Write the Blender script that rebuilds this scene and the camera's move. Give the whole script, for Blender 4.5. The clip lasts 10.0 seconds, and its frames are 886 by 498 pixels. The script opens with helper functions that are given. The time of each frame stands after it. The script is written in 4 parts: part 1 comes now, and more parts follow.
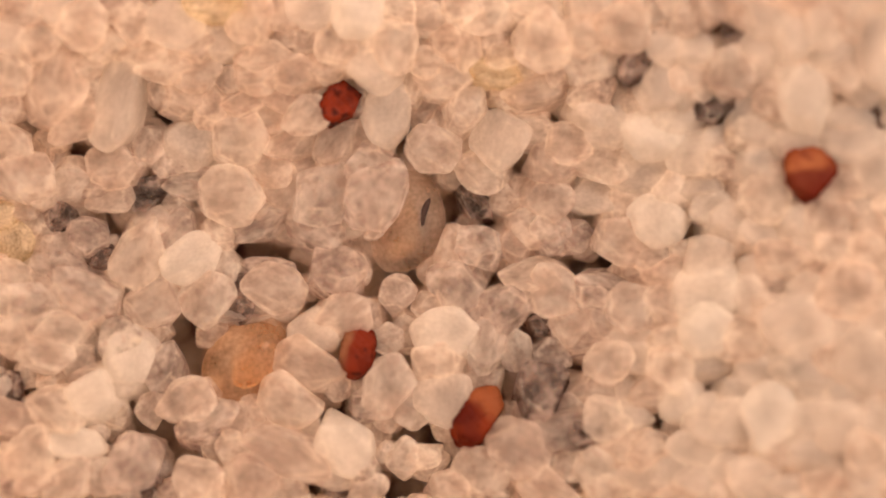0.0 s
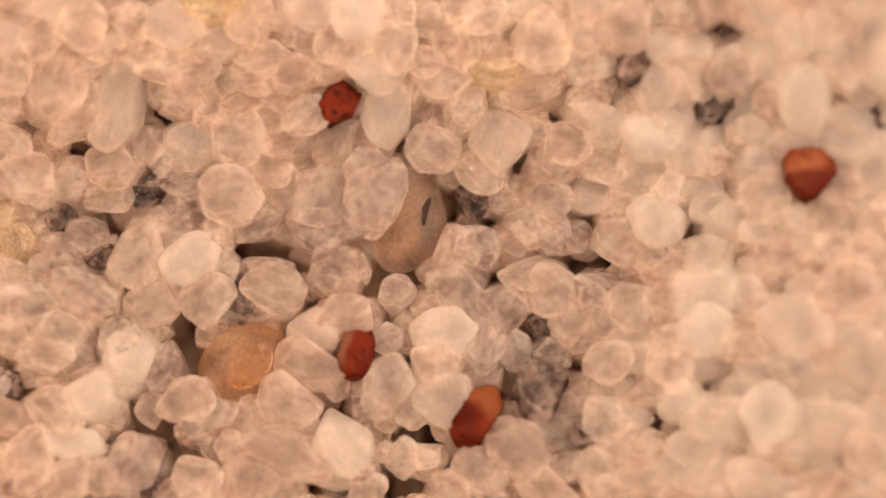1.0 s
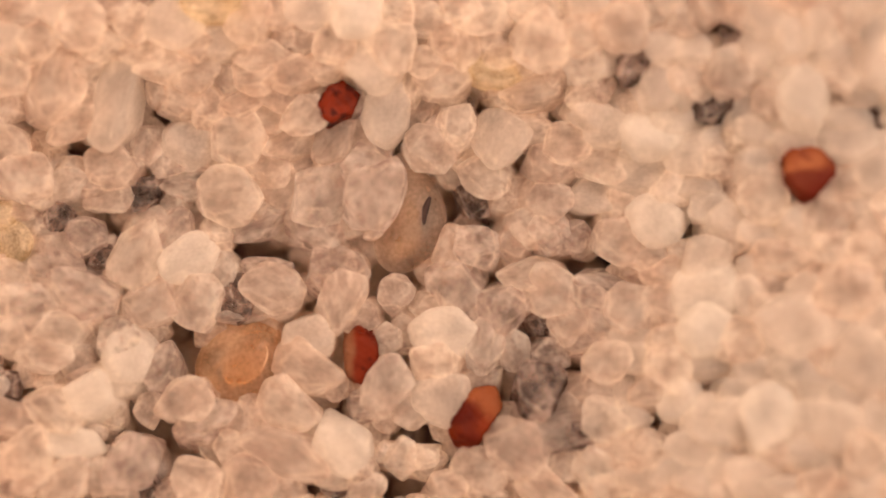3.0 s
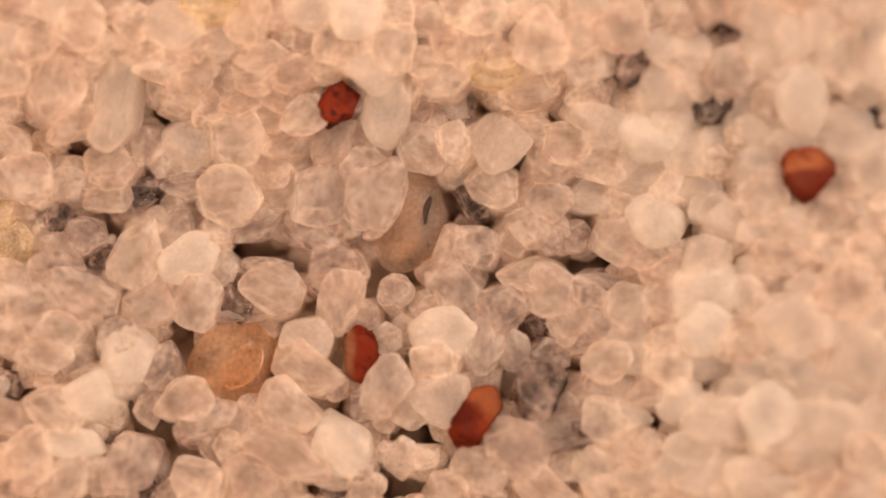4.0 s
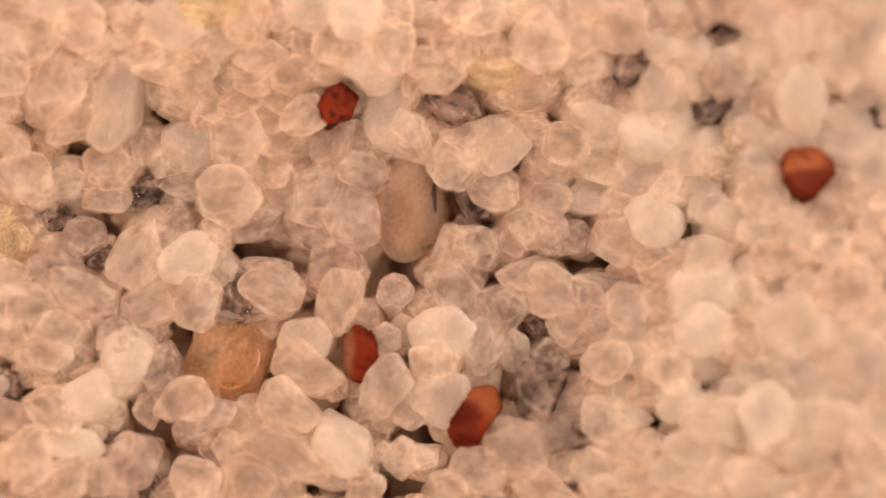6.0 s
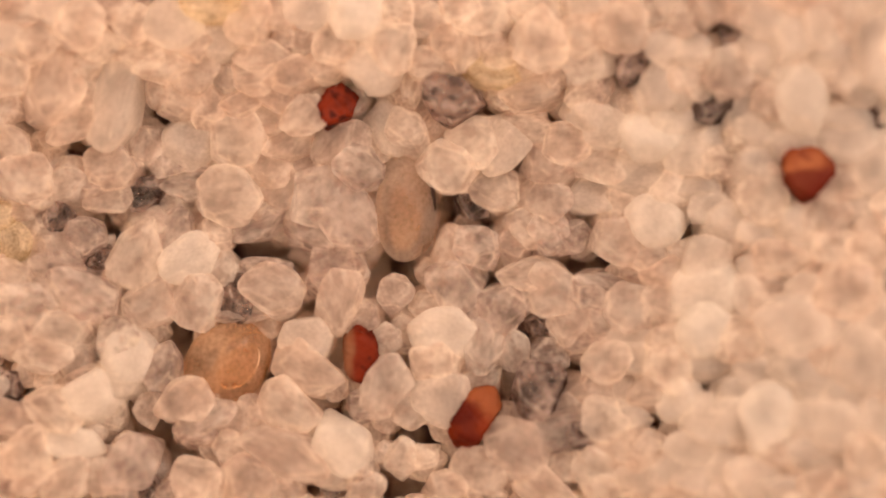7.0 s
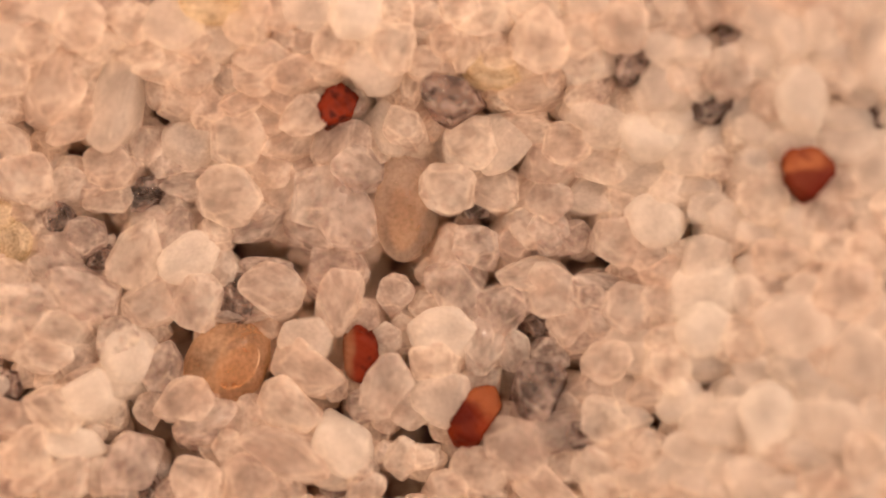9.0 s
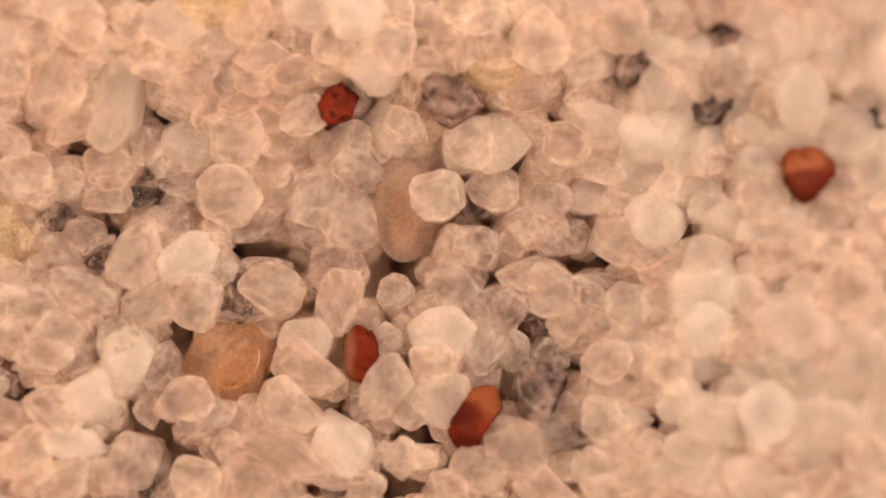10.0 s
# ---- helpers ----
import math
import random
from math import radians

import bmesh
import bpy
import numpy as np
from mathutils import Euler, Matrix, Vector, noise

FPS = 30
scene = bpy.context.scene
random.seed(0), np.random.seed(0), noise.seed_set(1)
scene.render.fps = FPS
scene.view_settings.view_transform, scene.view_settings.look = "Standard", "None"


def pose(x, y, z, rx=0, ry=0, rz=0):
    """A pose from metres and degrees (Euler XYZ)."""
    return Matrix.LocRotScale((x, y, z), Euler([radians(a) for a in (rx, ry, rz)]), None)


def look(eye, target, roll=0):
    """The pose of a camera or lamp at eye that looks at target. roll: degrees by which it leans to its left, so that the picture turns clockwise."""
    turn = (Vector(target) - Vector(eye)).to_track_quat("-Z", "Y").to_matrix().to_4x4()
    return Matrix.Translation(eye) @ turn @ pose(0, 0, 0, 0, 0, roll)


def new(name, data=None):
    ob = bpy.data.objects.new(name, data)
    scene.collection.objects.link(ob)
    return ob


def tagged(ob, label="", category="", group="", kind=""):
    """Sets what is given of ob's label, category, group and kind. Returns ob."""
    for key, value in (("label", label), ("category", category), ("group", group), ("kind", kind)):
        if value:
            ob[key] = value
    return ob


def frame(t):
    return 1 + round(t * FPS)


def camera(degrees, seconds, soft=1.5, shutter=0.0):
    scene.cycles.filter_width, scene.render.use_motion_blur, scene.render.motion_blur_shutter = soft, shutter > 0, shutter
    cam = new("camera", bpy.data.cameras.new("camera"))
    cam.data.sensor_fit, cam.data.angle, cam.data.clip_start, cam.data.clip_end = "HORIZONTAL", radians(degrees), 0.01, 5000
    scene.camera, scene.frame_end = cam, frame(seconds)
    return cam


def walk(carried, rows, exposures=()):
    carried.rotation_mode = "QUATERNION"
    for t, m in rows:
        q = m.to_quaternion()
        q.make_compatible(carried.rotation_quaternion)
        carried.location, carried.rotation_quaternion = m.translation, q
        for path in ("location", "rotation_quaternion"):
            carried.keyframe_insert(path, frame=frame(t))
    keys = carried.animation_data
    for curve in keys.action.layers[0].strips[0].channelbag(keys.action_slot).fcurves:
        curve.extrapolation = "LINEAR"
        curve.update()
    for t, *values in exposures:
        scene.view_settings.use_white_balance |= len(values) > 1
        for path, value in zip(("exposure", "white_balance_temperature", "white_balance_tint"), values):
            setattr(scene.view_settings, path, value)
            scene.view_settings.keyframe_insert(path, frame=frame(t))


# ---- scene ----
# A bed of quartz sand seen through a close-up lens. Lengths below are in millimetres unless M is applied.
M = 0.001
FOV, DIST, TILT = 22.0, 22.18, 7.0


def mm(x, y, z):
    return Vector((x * M, y * M, z * M))


# ---- camera: a fixed stand that settles sideways by some hundredths of a millimetre ----
cam = camera(FOV, 10.0, soft=2.1)
cam.data.dof.use_dof = True
cam.data.dof.focus_distance = 22.00 * M
cam.data.dof.aperture_fstop = 36.0


def stand(slip):
    lean = radians(TILT)
    return look(mm(slip, -DIST * math.sin(lean), DIST * math.cos(lean)), mm(slip, 0, 0))


SLIP = ((0, 0), (0.5, 0.011), (1, 0.006), (1.5, 0.010), (2, 0.014), (2.5, 0.015), (3.25, 0.017), (4, 0.018), (4.5, 0.026),
        (5, 0.019), (5.5, 0.026), (6.25, 0.023), (7, 0.021), (7.5, 0.026), (8, 0.021), (8.5, 0.024), (9, 0.022), (9.5, 0.019), (10, 0.021))
walk(cam, [(t, stand(s)) for t, s in SLIP])

# ---- light: a warm bench lamp high on the far side, and the dim warm room round it ----
world = bpy.data.worlds.new("room_light")
scene.world = world
world.use_nodes = True
world.node_tree.nodes["Background"].inputs["Color"].default_value = (1.0, 0.645, 0.435, 1)
world.node_tree.nodes["Background"].inputs["Strength"].default_value = 1.67


def area_lamp(name, eye, target, size, watts, colour):
    data = bpy.data.lights.new(name, "AREA")
    data.shape, data.size, data.energy, data.color = "DISK", size * M, watts, colour
    lamp = new(name, data)
    lamp.matrix_world = look(mm(*eye), mm(*target))
    return lamp


area_lamp("bench_lamp", (17, 14, 25), (0, 0, 0), 3.5, 0.0075, (1.0, 0.80, 0.66))
area_lamp("side_lamp", (-21, 4, 21), (0, 0, 0), 2.5, 0.003, (1.0, 0.54, 0.32))
scene.view_settings.exposure = 0.0


# ---- materials ----
def nodes_of(name):
    mat = bpy.data.materials.new(name)
    mat.use_nodes = True
    tree = mat.node_tree
    return mat, tree, tree.nodes["Principled BSDF"]


def mineral(name, low, high, rough, body=1.0, glass=0.0, clear=0.0, grain=9.0, bump=0.25, spots=0.0, spot_colour=(0.1, 0.06, 0.04), ior=1.54, veins=0.9, shine=0.0, unit=1.0, mottle=0.5, leak=0.0, gloss_level=0.5, glint=0.018, rim_light=0.0, zone=None, facets=0.0):
    """A mineral: a clouded body that scatters light inside, mixed in veils with a glassy share (refracting) and a
    clear share (light goes straight through), under a finely pitted skin."""
    mat, tree, bsdf = nodes_of(name)
    add, link = tree.nodes.new, tree.links.new
    coord, info = add("ShaderNodeTexCoord"), add("ShaderNodeObjectInfo")
    far = add("ShaderNodeVectorMath")
    far.operation = "SCALE"
    far.inputs["Scale"].default_value = unit
    link(coord.outputs["Object"], far.inputs[0])
    shift = add("ShaderNodeVectorMath")
    shift.operation = "ADD"
    far_apart = add("ShaderNodeMath")
    far_apart.operation = "MULTIPLY"
    far_apart.inputs[1].default_value = 40.0
    link(info.outputs["Random"], far_apart.inputs[0])
    link(far.outputs[0], shift.inputs[0])
    link(far_apart.outputs[0], shift.inputs[1])
    spot_place = shift.outputs[0]
    cloud = add("ShaderNodeTexNoise")
    cloud.inputs["Scale"].default_value, cloud.inputs["Detail"].default_value = veins, 2
    link(spot_place, cloud.inputs["Vector"])
    ramp = add("ShaderNodeValToRGB")
    ramp.color_ramp.elements[0].position, ramp.color_ramp.elements[1].position = 0.36, 0.62
    ramp.color_ramp.elements[0].color, ramp.color_ramp.elements[1].color = (*low, 1), (*high, 1)
    own = add("ShaderNodeMath")
    own.operation = "MULTIPLY_ADD"
    own.inputs[1].default_value, own.inputs[2].default_value = 0.22, -0.11
    link(info.outputs["Random"], own.inputs[0])
    tone = add("ShaderNodeMath")
    link(cloud.outputs["Fac"], tone.inputs[0])
    link(own.outputs[0], tone.inputs[1])
    link(tone.outputs[0], ramp.inputs["Fac"])
    colour = ramp.outputs["Color"]
    # on quartz the spots paint the dark cavities seen through a grain
    if spots:
        speck = add("ShaderNodeTexNoise")
        speck.inputs["Scale"].default_value, speck.inputs["Detail"].default_value = 2.3, 1.5
        link(spot_place, speck.inputs["Vector"])
        cut = add("ShaderNodeMapRange")
        cut.inputs["From Min"].default_value, cut.inputs["From Max"].default_value = 0.54, 0.64
        cut.inputs["To Max"].default_value = spots
        link(speck.outputs["Fac"], cut.inputs["Value"])
        mix = add("ShaderNodeMix")
        mix.data_type = "RGBA"
        mix.inputs["B"].default_value = (*spot_colour, 1)
        link(cut.outputs["Result"], mix.inputs["Factor"])
        link(colour, mix.inputs["A"])
        colour = mix.outputs["Result"]
    if zone:
        # another tint from a plane across the crystal onwards, with a wavy border
        across = add("ShaderNodeVectorMath")
        across.operation = "DOT_PRODUCT"
        across.inputs[1].default_value = zone[0]
        link(coord.outputs["Object"], across.inputs[0])
        wavy = add("ShaderNodeMath")
        wavy.operation = "MULTIPLY_ADD"
        wavy.inputs[1].default_value = 0.35
        link(cloud.outputs["Fac"], wavy.inputs[0])
        link(across.outputs["Value"], wavy.inputs[2])
        cut = add("ShaderNodeMapRange")
        cut.interpolation_type = "SMOOTHSTEP"
        cut.inputs["From Min"].default_value, cut.inputs["From Max"].default_value = zone[1] + 0.22, zone[1] + 0.36
        cut.inputs["To Max"].default_value = 0.85
        link(wavy.outputs[0], cut.inputs["Value"])
        mix = add("ShaderNodeMix")
        mix.data_type = "RGBA"
        mix.inputs["B"].default_value = (*zone[2], 1)
        link(cut.outputs["Result"], mix.inputs["Factor"])
        link(colour, mix.inputs["A"])
        colour = mix.outputs["Result"]
    # bright rims: light refracted at a grain's edges, put into its colour and opacity
    rim_lit = None
    if rim_light:
        edges = add("ShaderNodeAttribute")
        edges.attribute_name = "edge_rim_light"
        patchy = add("ShaderNodeTexNoise")
        patchy.inputs["Scale"].default_value, patchy.inputs["Detail"].default_value = 1.7, 3
        link(spot_place, patchy.inputs["Vector"])
        some = add("ShaderNodeMapRange")
        some.inputs["From Min"].default_value, some.inputs["From Max"].default_value = 0.40, 0.60
        some.inputs["To Max"].default_value = rim_light
        link(patchy.outputs["Fac"], some.inputs["Value"])
        both = add("ShaderNodeMath")
        both.operation = "MULTIPLY"
        link(edges.outputs["Fac"], both.inputs[0])
        link(some.outputs["Result"], both.inputs[1])
        rim_lit = both.outputs[0]
        mix = add("ShaderNodeMix")
        mix.data_type = "RGBA"
        mix.inputs["B"].default_value = (0.99, 0.96, 0.88, 1)
        link(rim_lit, mix.inputs["Factor"])
        link(colour, mix.inputs["A"])
        colour = mix.outputs["Result"]
    pits = add("ShaderNodeTexNoise")
    pits.inputs["Scale"].default_value, pits.inputs["Detail"].default_value = grain, 2
    link(spot_place, pits.inputs["Vector"])
    relief = add("ShaderNodeBump")
    relief.inputs["Strength"].default_value, relief.inputs["Distance"].default_value = bump, 0.02 * M
    link(pits.outputs["Fac"], relief.inputs["Height"])
    skin = glitter = relief.outputs["Normal"]
    if facets:
        # conchoidal chips: shallow facets of a few hundredths of a millimetre
        chip = add("ShaderNodeTexVoronoi")
        chip.inputs["Scale"].default_value = 3.0
        link(spot_place, chip.inputs["Vector"])
        hollow = add("ShaderNodeBump")
        hollow.inputs["Strength"].default_value, hollow.inputs["Distance"].default_value = facets, 0.06 * M
        link(chip.outputs["Distance"], hollow.inputs["Height"])
        link(skin, hollow.inputs["Normal"])
        skin = hollow.outputs["Normal"]
        tiny = add("ShaderNodeTexVoronoi")
        tiny.inputs["Scale"].default_value = 6.0
        link(spot_place, tiny.inputs["Vector"])
        sparkle = add("ShaderNodeBump")
        sparkle.inputs["Strength"].default_value, sparkle.inputs["Distance"].default_value = 0.9, 0.035 * M
        link(tiny.outputs["Distance"], sparkle.inputs["Height"])
        link(skin, sparkle.inputs["Normal"])
        glitter = sparkle.outputs["Normal"]
    gloss = add("ShaderNodeMapRange")
    gloss.inputs["To Min"].default_value, gloss.inputs["To Max"].default_value = rough * 0.6, min(1, rough * 1.5)
    link(cloud.outputs["Fac"], gloss.inputs["Value"])
    link(colour, bsdf.inputs["Base Color"])
    link(relief.outputs["Normal"], bsdf.inputs["Normal"])
    link(gloss.outputs["Result"], bsdf.inputs["Roughness"])
    bsdf.inputs["IOR"].default_value = ior
    bsdf.inputs["Specular IOR Level"].default_value = gloss_level
    total = body + glass + clear
    last = bsdf.outputs["BSDF"]
    if leak:
        back = add("ShaderNodeBsdfTranslucent")
        link(colour, back.inputs["Color"])
        link(relief.outputs["Normal"], back.inputs["Normal"])
        both = add("ShaderNodeMixShader")
        both.inputs["Fac"].default_value = leak
        link(last, both.inputs[1])
        link(back.outputs[0], both.inputs[2])
        last = both.outputs[0]

    fleck = add("ShaderNodeMix")
    fleck.inputs["Factor"].default_value = 0.45
    link(cloud.outputs["Fac"], fleck.inputs["A"])
    link(pits.outputs["Fac"], fleck.inputs["B"])

    def veil(share):
        """A share that wanders with the clouding round its mean."""
        spread = add("ShaderNodeMapRange")
        spread.inputs["From Min"].default_value, spread.inputs["From Max"].default_value = 0.35, 0.65
        spread.inputs["To Min"].default_value, spread.inputs["To Max"].default_value = min(1, share * (1 + mottle)), share * (1 - mottle)
        link(fleck.outputs["Result"], spread.inputs["Value"])
        if rim_lit is None:
            return spread.outputs["Result"]
        closed = add("ShaderNodeMath")
        closed.operation = "MULTIPLY_ADD"
        closed.use_clamp = True
        closed.inputs[1].default_value, closed.inputs[2].default_value = -1.0, 1.0
        link(rim_lit, closed.inputs[0])
        kept = add("ShaderNodeMath")
        kept.operation = "MULTIPLY"
        link(closed.outputs[0], kept.inputs[0])
        link(spread.outputs["Result"], kept.inputs[1])
        return kept.outputs[0]

    if glass:
        lens = add("ShaderNodeBsdfGlass")
        lens.inputs["IOR"].default_value = ior
        link(colour, lens.inputs["Color"])
        link(gloss.outputs["Result"], lens.inputs["Roughness"])
        link(skin, lens.inputs["Normal"])
        both = add("ShaderNodeMixShader")
        link(veil(glass / (body + glass)), both.inputs["Fac"])
        link(last, both.inputs[1])
        link(lens.outputs[0], both.inputs[2])
        last = both.outputs[0]
    if clear:
        open_share = add("ShaderNodeBsdfTransparent")
        link(colour, open_share.inputs["Color"])
        both = add("ShaderNodeMixShader")
        link(veil(clear / total), both.inputs["Fac"])
        link(last, both.inputs[1])
        link(open_share.outputs[0], both.inputs[2])
        last = both.outputs[0]
    if shine:
        mirror = add("ShaderNodeBsdfGlossy")
        mirror.inputs["Roughness"].default_value = shine
        mirror.inputs["Color"].default_value = (1, 1, 1, 1)
        link(glitter, mirror.inputs["Normal"])
        both = add("ShaderNodeMixShader")
        both.inputs["Fac"].default_value = glint
        link(last, both.inputs[1])
        link(mirror.outputs[0], both.inputs[2])
        last = both.outputs[0]
    link(last, tree.nodes["Material Output"].inputs["Surface"])
    return mat


MILKY = mineral("milky_quartz", (0.83, 0.80, 0.77), (0.92, 0.89, 0.86), 0.32, 0.62, 0.0, 0.38, bump=0.3, leak=0.78, mottle=0.3, rim_light=0.45)
WHITE = mineral("white_quartz", (0.84, 0.82, 0.79), (0.92, 0.90, 0.87), 0.35, 0.68, 0.0, 0.32, bump=0.3, leak=0.68, mottle=0.3, rim_light=0.4)
FROSTED = mineral("frosted_quartz", (0.87, 0.80, 0.75), (0.98, 0.95, 0.91), 0.16, 0.66, 0.0, 0.34, grain=5, bump=0.35, spots=0.34, spot_colour=(0.50, 0.38, 0.35), mottle=0.45, leak=0.88, shine=0.08, glint=0.03, veins=1.5, rim_light=0.65, facets=0.5)
CLEAR = mineral("clear_quartz", (0.84, 0.77, 0.73), (0.99, 0.97, 0.94), 0.06, 0.64, 0.18, 0.18, grain=5, bump=0.4, spots=0.32, spot_colour=(0.52, 0.38, 0.35), mottle=0.5, leak=0.9, veins=1.2, shine=0.07, glint=0.03, rim_light=0.65, facets=0.9)
CRACKED = mineral("cracked_quartz", (0.84, 0.77, 0.74), (0.99, 0.97, 0.95), 0.05, 0.54, 0.30, 0.16, grain=4, bump=0.5, spots=0.42, spot_colour=(0.50, 0.36, 0.33), veins=1.4, leak=0.9, mottle=0.6, shine=0.05, glint=0.045, rim_light=0.7, facets=1.0)
# clear quartz with the dark of the gap beneath it put into its colour
SHADED = mineral("shaded_quartz", (0.20, 0.125, 0.115), (0.82, 0.70, 0.66), 0.03, 0.22, 0.60, 0.18, grain=3, bump=0.3, spots=0.8, spot_colour=(0.11, 0.066, 0.066), veins=1.3, leak=0.75, mottle=0.5, shine=0.04, glint=0.05, rim_light=0.7, facets=0.9)
YELLOW = mineral("yellow_quartz", (0.84, 0.74, 0.54), (0.90, 0.83, 0.68), 0.40, 0.46, 0.06, 0.48, bump=0.2, leak=0.6, rim_light=0.40)
GARNET = mineral("red_garnet", (0.025, 0.002, 0.001), (0.17, 0.020, 0.005), 0.3, 0.9, 0.1, 0.0, grain=7, bump=0.9, spots=0.8, spot_colour=(0.02, 0.003, 0.002), ior=1.4, veins=0.8, unit=4.0, gloss_level=0.15, leak=0.25)
AMBER = mineral("orange_garnet", (0.075, 0.005, 0.002), (0.18, 0.027, 0.007), 0.4, 0.9, 0.1, 0.0, grain=7, bump=0.9, spots=0.6, spot_colour=(0.06, 0.006, 0.003), ior=1.4, veins=0.7, unit=4.0, gloss_level=0.15, leak=0.3, zone=((0.72, 1.1, 0.0), 0.0, (0.30, 0.095, 0.038)))
BROWN = mineral("two_tone_garnet", (0.05, 0.004, 0.002), (0.16, 0.020, 0.006), 0.4, 0.9, 0.1, 0.0, grain=7, bump=0.9, spots=0.8, spot_colour=(0.02, 0.003, 0.002), ior=1.4, veins=0.8, unit=4.0, gloss_level=0.15, leak=0.25, zone=((-1.8, 0.35, 0.0), 0.06, (0.22, 0.10, 0.055)))
TOPAZ = mineral("brown_garnet", (0.16, 0.022, 0.007), (0.36, 0.13, 0.055), 0.4, 0.9, 0.1, 0.0, grain=7, bump=0.9, spots=0.5, spot_colour=(0.12, 0.015, 0.006), ior=1.4, veins=0.6, unit=4.0, gloss_level=0.15, leak=0.3, zone=((0.25, -1.6, 0.0), -0.06, (0.10, 0.008, 0.003)))
FLESH = mineral("larva_skin", (0.80, 0.62, 0.45), (0.88, 0.72, 0.56), 0.22, 0.38, 0.06, 0.56, bump=0.06, ior=1.38, unit=2.5, leak=0.75, mottle=0.3)
PALE_FLESH = mineral("pale_larva_skin", (0.80, 0.70, 0.62), (0.88, 0.80, 0.73), 0.22, 0.34, 0.04, 0.62, bump=0.06, ior=1.38, unit=2.5, leak=0.8, mottle=0.2)
CORE = mineral("larva_tissue", (0.72, 0.54, 0.36), (0.80, 0.64, 0.46), 0.35, 0.4, 0.0, 0.6, bump=0.2, unit=3.0, veins=1.2, leak=0.5)
VEIN = mineral("larva_vein", (0.84, 0.68, 0.50), (0.90, 0.77, 0.60), 0.3, 0.5, 0.05, 0.4, bump=0.1, unit=4.0, leak=0.5)
GUT = mineral("larva_gut", (0.03, 0.02, 0.02), (0.07, 0.05, 0.045), 1.0, 1.0, 0.0, 0.0, bump=0.1, unit=4.0, gloss_level=0.0)
# purple-brown darkness stands for the shade deep between the grains
FLOOR = mineral("gap_shade", (0.10, 0.070, 0.070), (0.19, 0.14, 0.135), 0.8, bump=0.6, unit=1000.0)


# ---- shapes ----
def sphere_points(level):
    bm = bmesh.new()
    bmesh.ops.create_icosphere(bm, subdivisions=level, radius=1)
    points = np.array([v.co[:] for v in bm.verts])
    faces = np.array([[v.index for v in f.verts] for f in bm.faces])
    bm.free()
    return points, faces


FINE, FINE_FACES = sphere_points(5)
PLAIN, PLAIN_FACES = sphere_points(4)
COARSE, COARSE_FACES = sphere_points(3)


def pebble(points, seed, planes, edge, wobble):
    """An abraded tabular grain inside a unit box: a many-sided rim, chamfers and a broad flat top, met by soft edges.
    Also gives how near each point lies to an edge, where a bright rim of light is painted."""
    rng = np.random.default_rng(seed)
    around = 2 * np.pi * (np.arange(planes) + rng.uniform(-0.36, 0.36, planes)) / planes
    chamfer = rng.uniform(0, 6.28, planes // 2)
    azimuth = np.concatenate((around, chamfer, rng.uniform(0, 6.28, 2)))
    rise = np.radians(np.concatenate((rng.uniform(-22, 24, planes), rng.uniform(36, 62, planes // 2), (rng.uniform(78, 90), -84))))
    n = np.stack((np.cos(azimuth) * np.cos(rise), np.sin(azimuth) * np.cos(rise), np.sin(rise)), axis=1)
    reach = np.concatenate((rng.uniform(0.86, 1.0, planes), rng.uniform(0.90, 1.02, planes // 2), (0.74, 0.8)))
    push = np.clip(points @ n.T, 0, None) / reach
    r = (np.sum(push ** edge, axis=1) + 0.55 ** edge) ** (-1 / edge)
    waves = sum(a * np.sin(points @ rng.normal(size=3) * f + rng.uniform(0, 6)) for a, f in ((1, 2.2), (0.6, 4.1), (0.35, 7.5)))
    out = points * (r * (1 + wobble * waves))[:, None]
    low, high = out.min(0), out.max(0)
    first, second = np.sort(push, axis=1)[:, :-3:-1].T
    rim_light = np.clip(1.15 - (first - second) / first / 0.045, 0, 1) 
    return (out - (low + high) / 2) / ((high - low) / 2), rim_light


def cut_stone(points, cuts, edge):
    """A crystal fragment: a ball cut by planes, each a direction in degrees round and up, and its distance in millimetres."""
    n = np.array([(math.cos(radians(u)) * math.cos(radians(v)), math.sin(radians(u)) * math.cos(radians(v)), math.sin(radians(v))) for u, v, _ in cuts])
    push = np.clip(points @ n.T, 0, None) / np.array([d for _, _, d in cuts])
    rough = sum(a * np.sin(f * points[:, 0] + k) * np.sin(f * points[:, 1] + 2 * k) * np.sin(f * points[:, 2] + 3 * k) for a, f, k in ((0.05, 7, 1), (0.035, 15, 2), (0.02, 29, 3)))
    return points * ((np.sum(push ** edge, axis=1) + 1.2 ** edge) ** (-1 / edge) * (1 + rough))[:, None]


def mesh_of(name, points, faces, material, rim_light=None):
    """A smooth mesh; the last argument says at each vertex how strongly a bright rim is painted."""
    data = bpy.data.meshes.new(name)
    data.from_pydata(points.tolist(), [], faces.tolist())
    data.polygons.foreach_set("use_smooth", [True] * len(faces))
    data.materials.append(material)
    if rim_light is not None:
        data.attributes.new("edge_rim_light", "FLOAT", "POINT").data.foreach_set("value", rim_light)
    return data


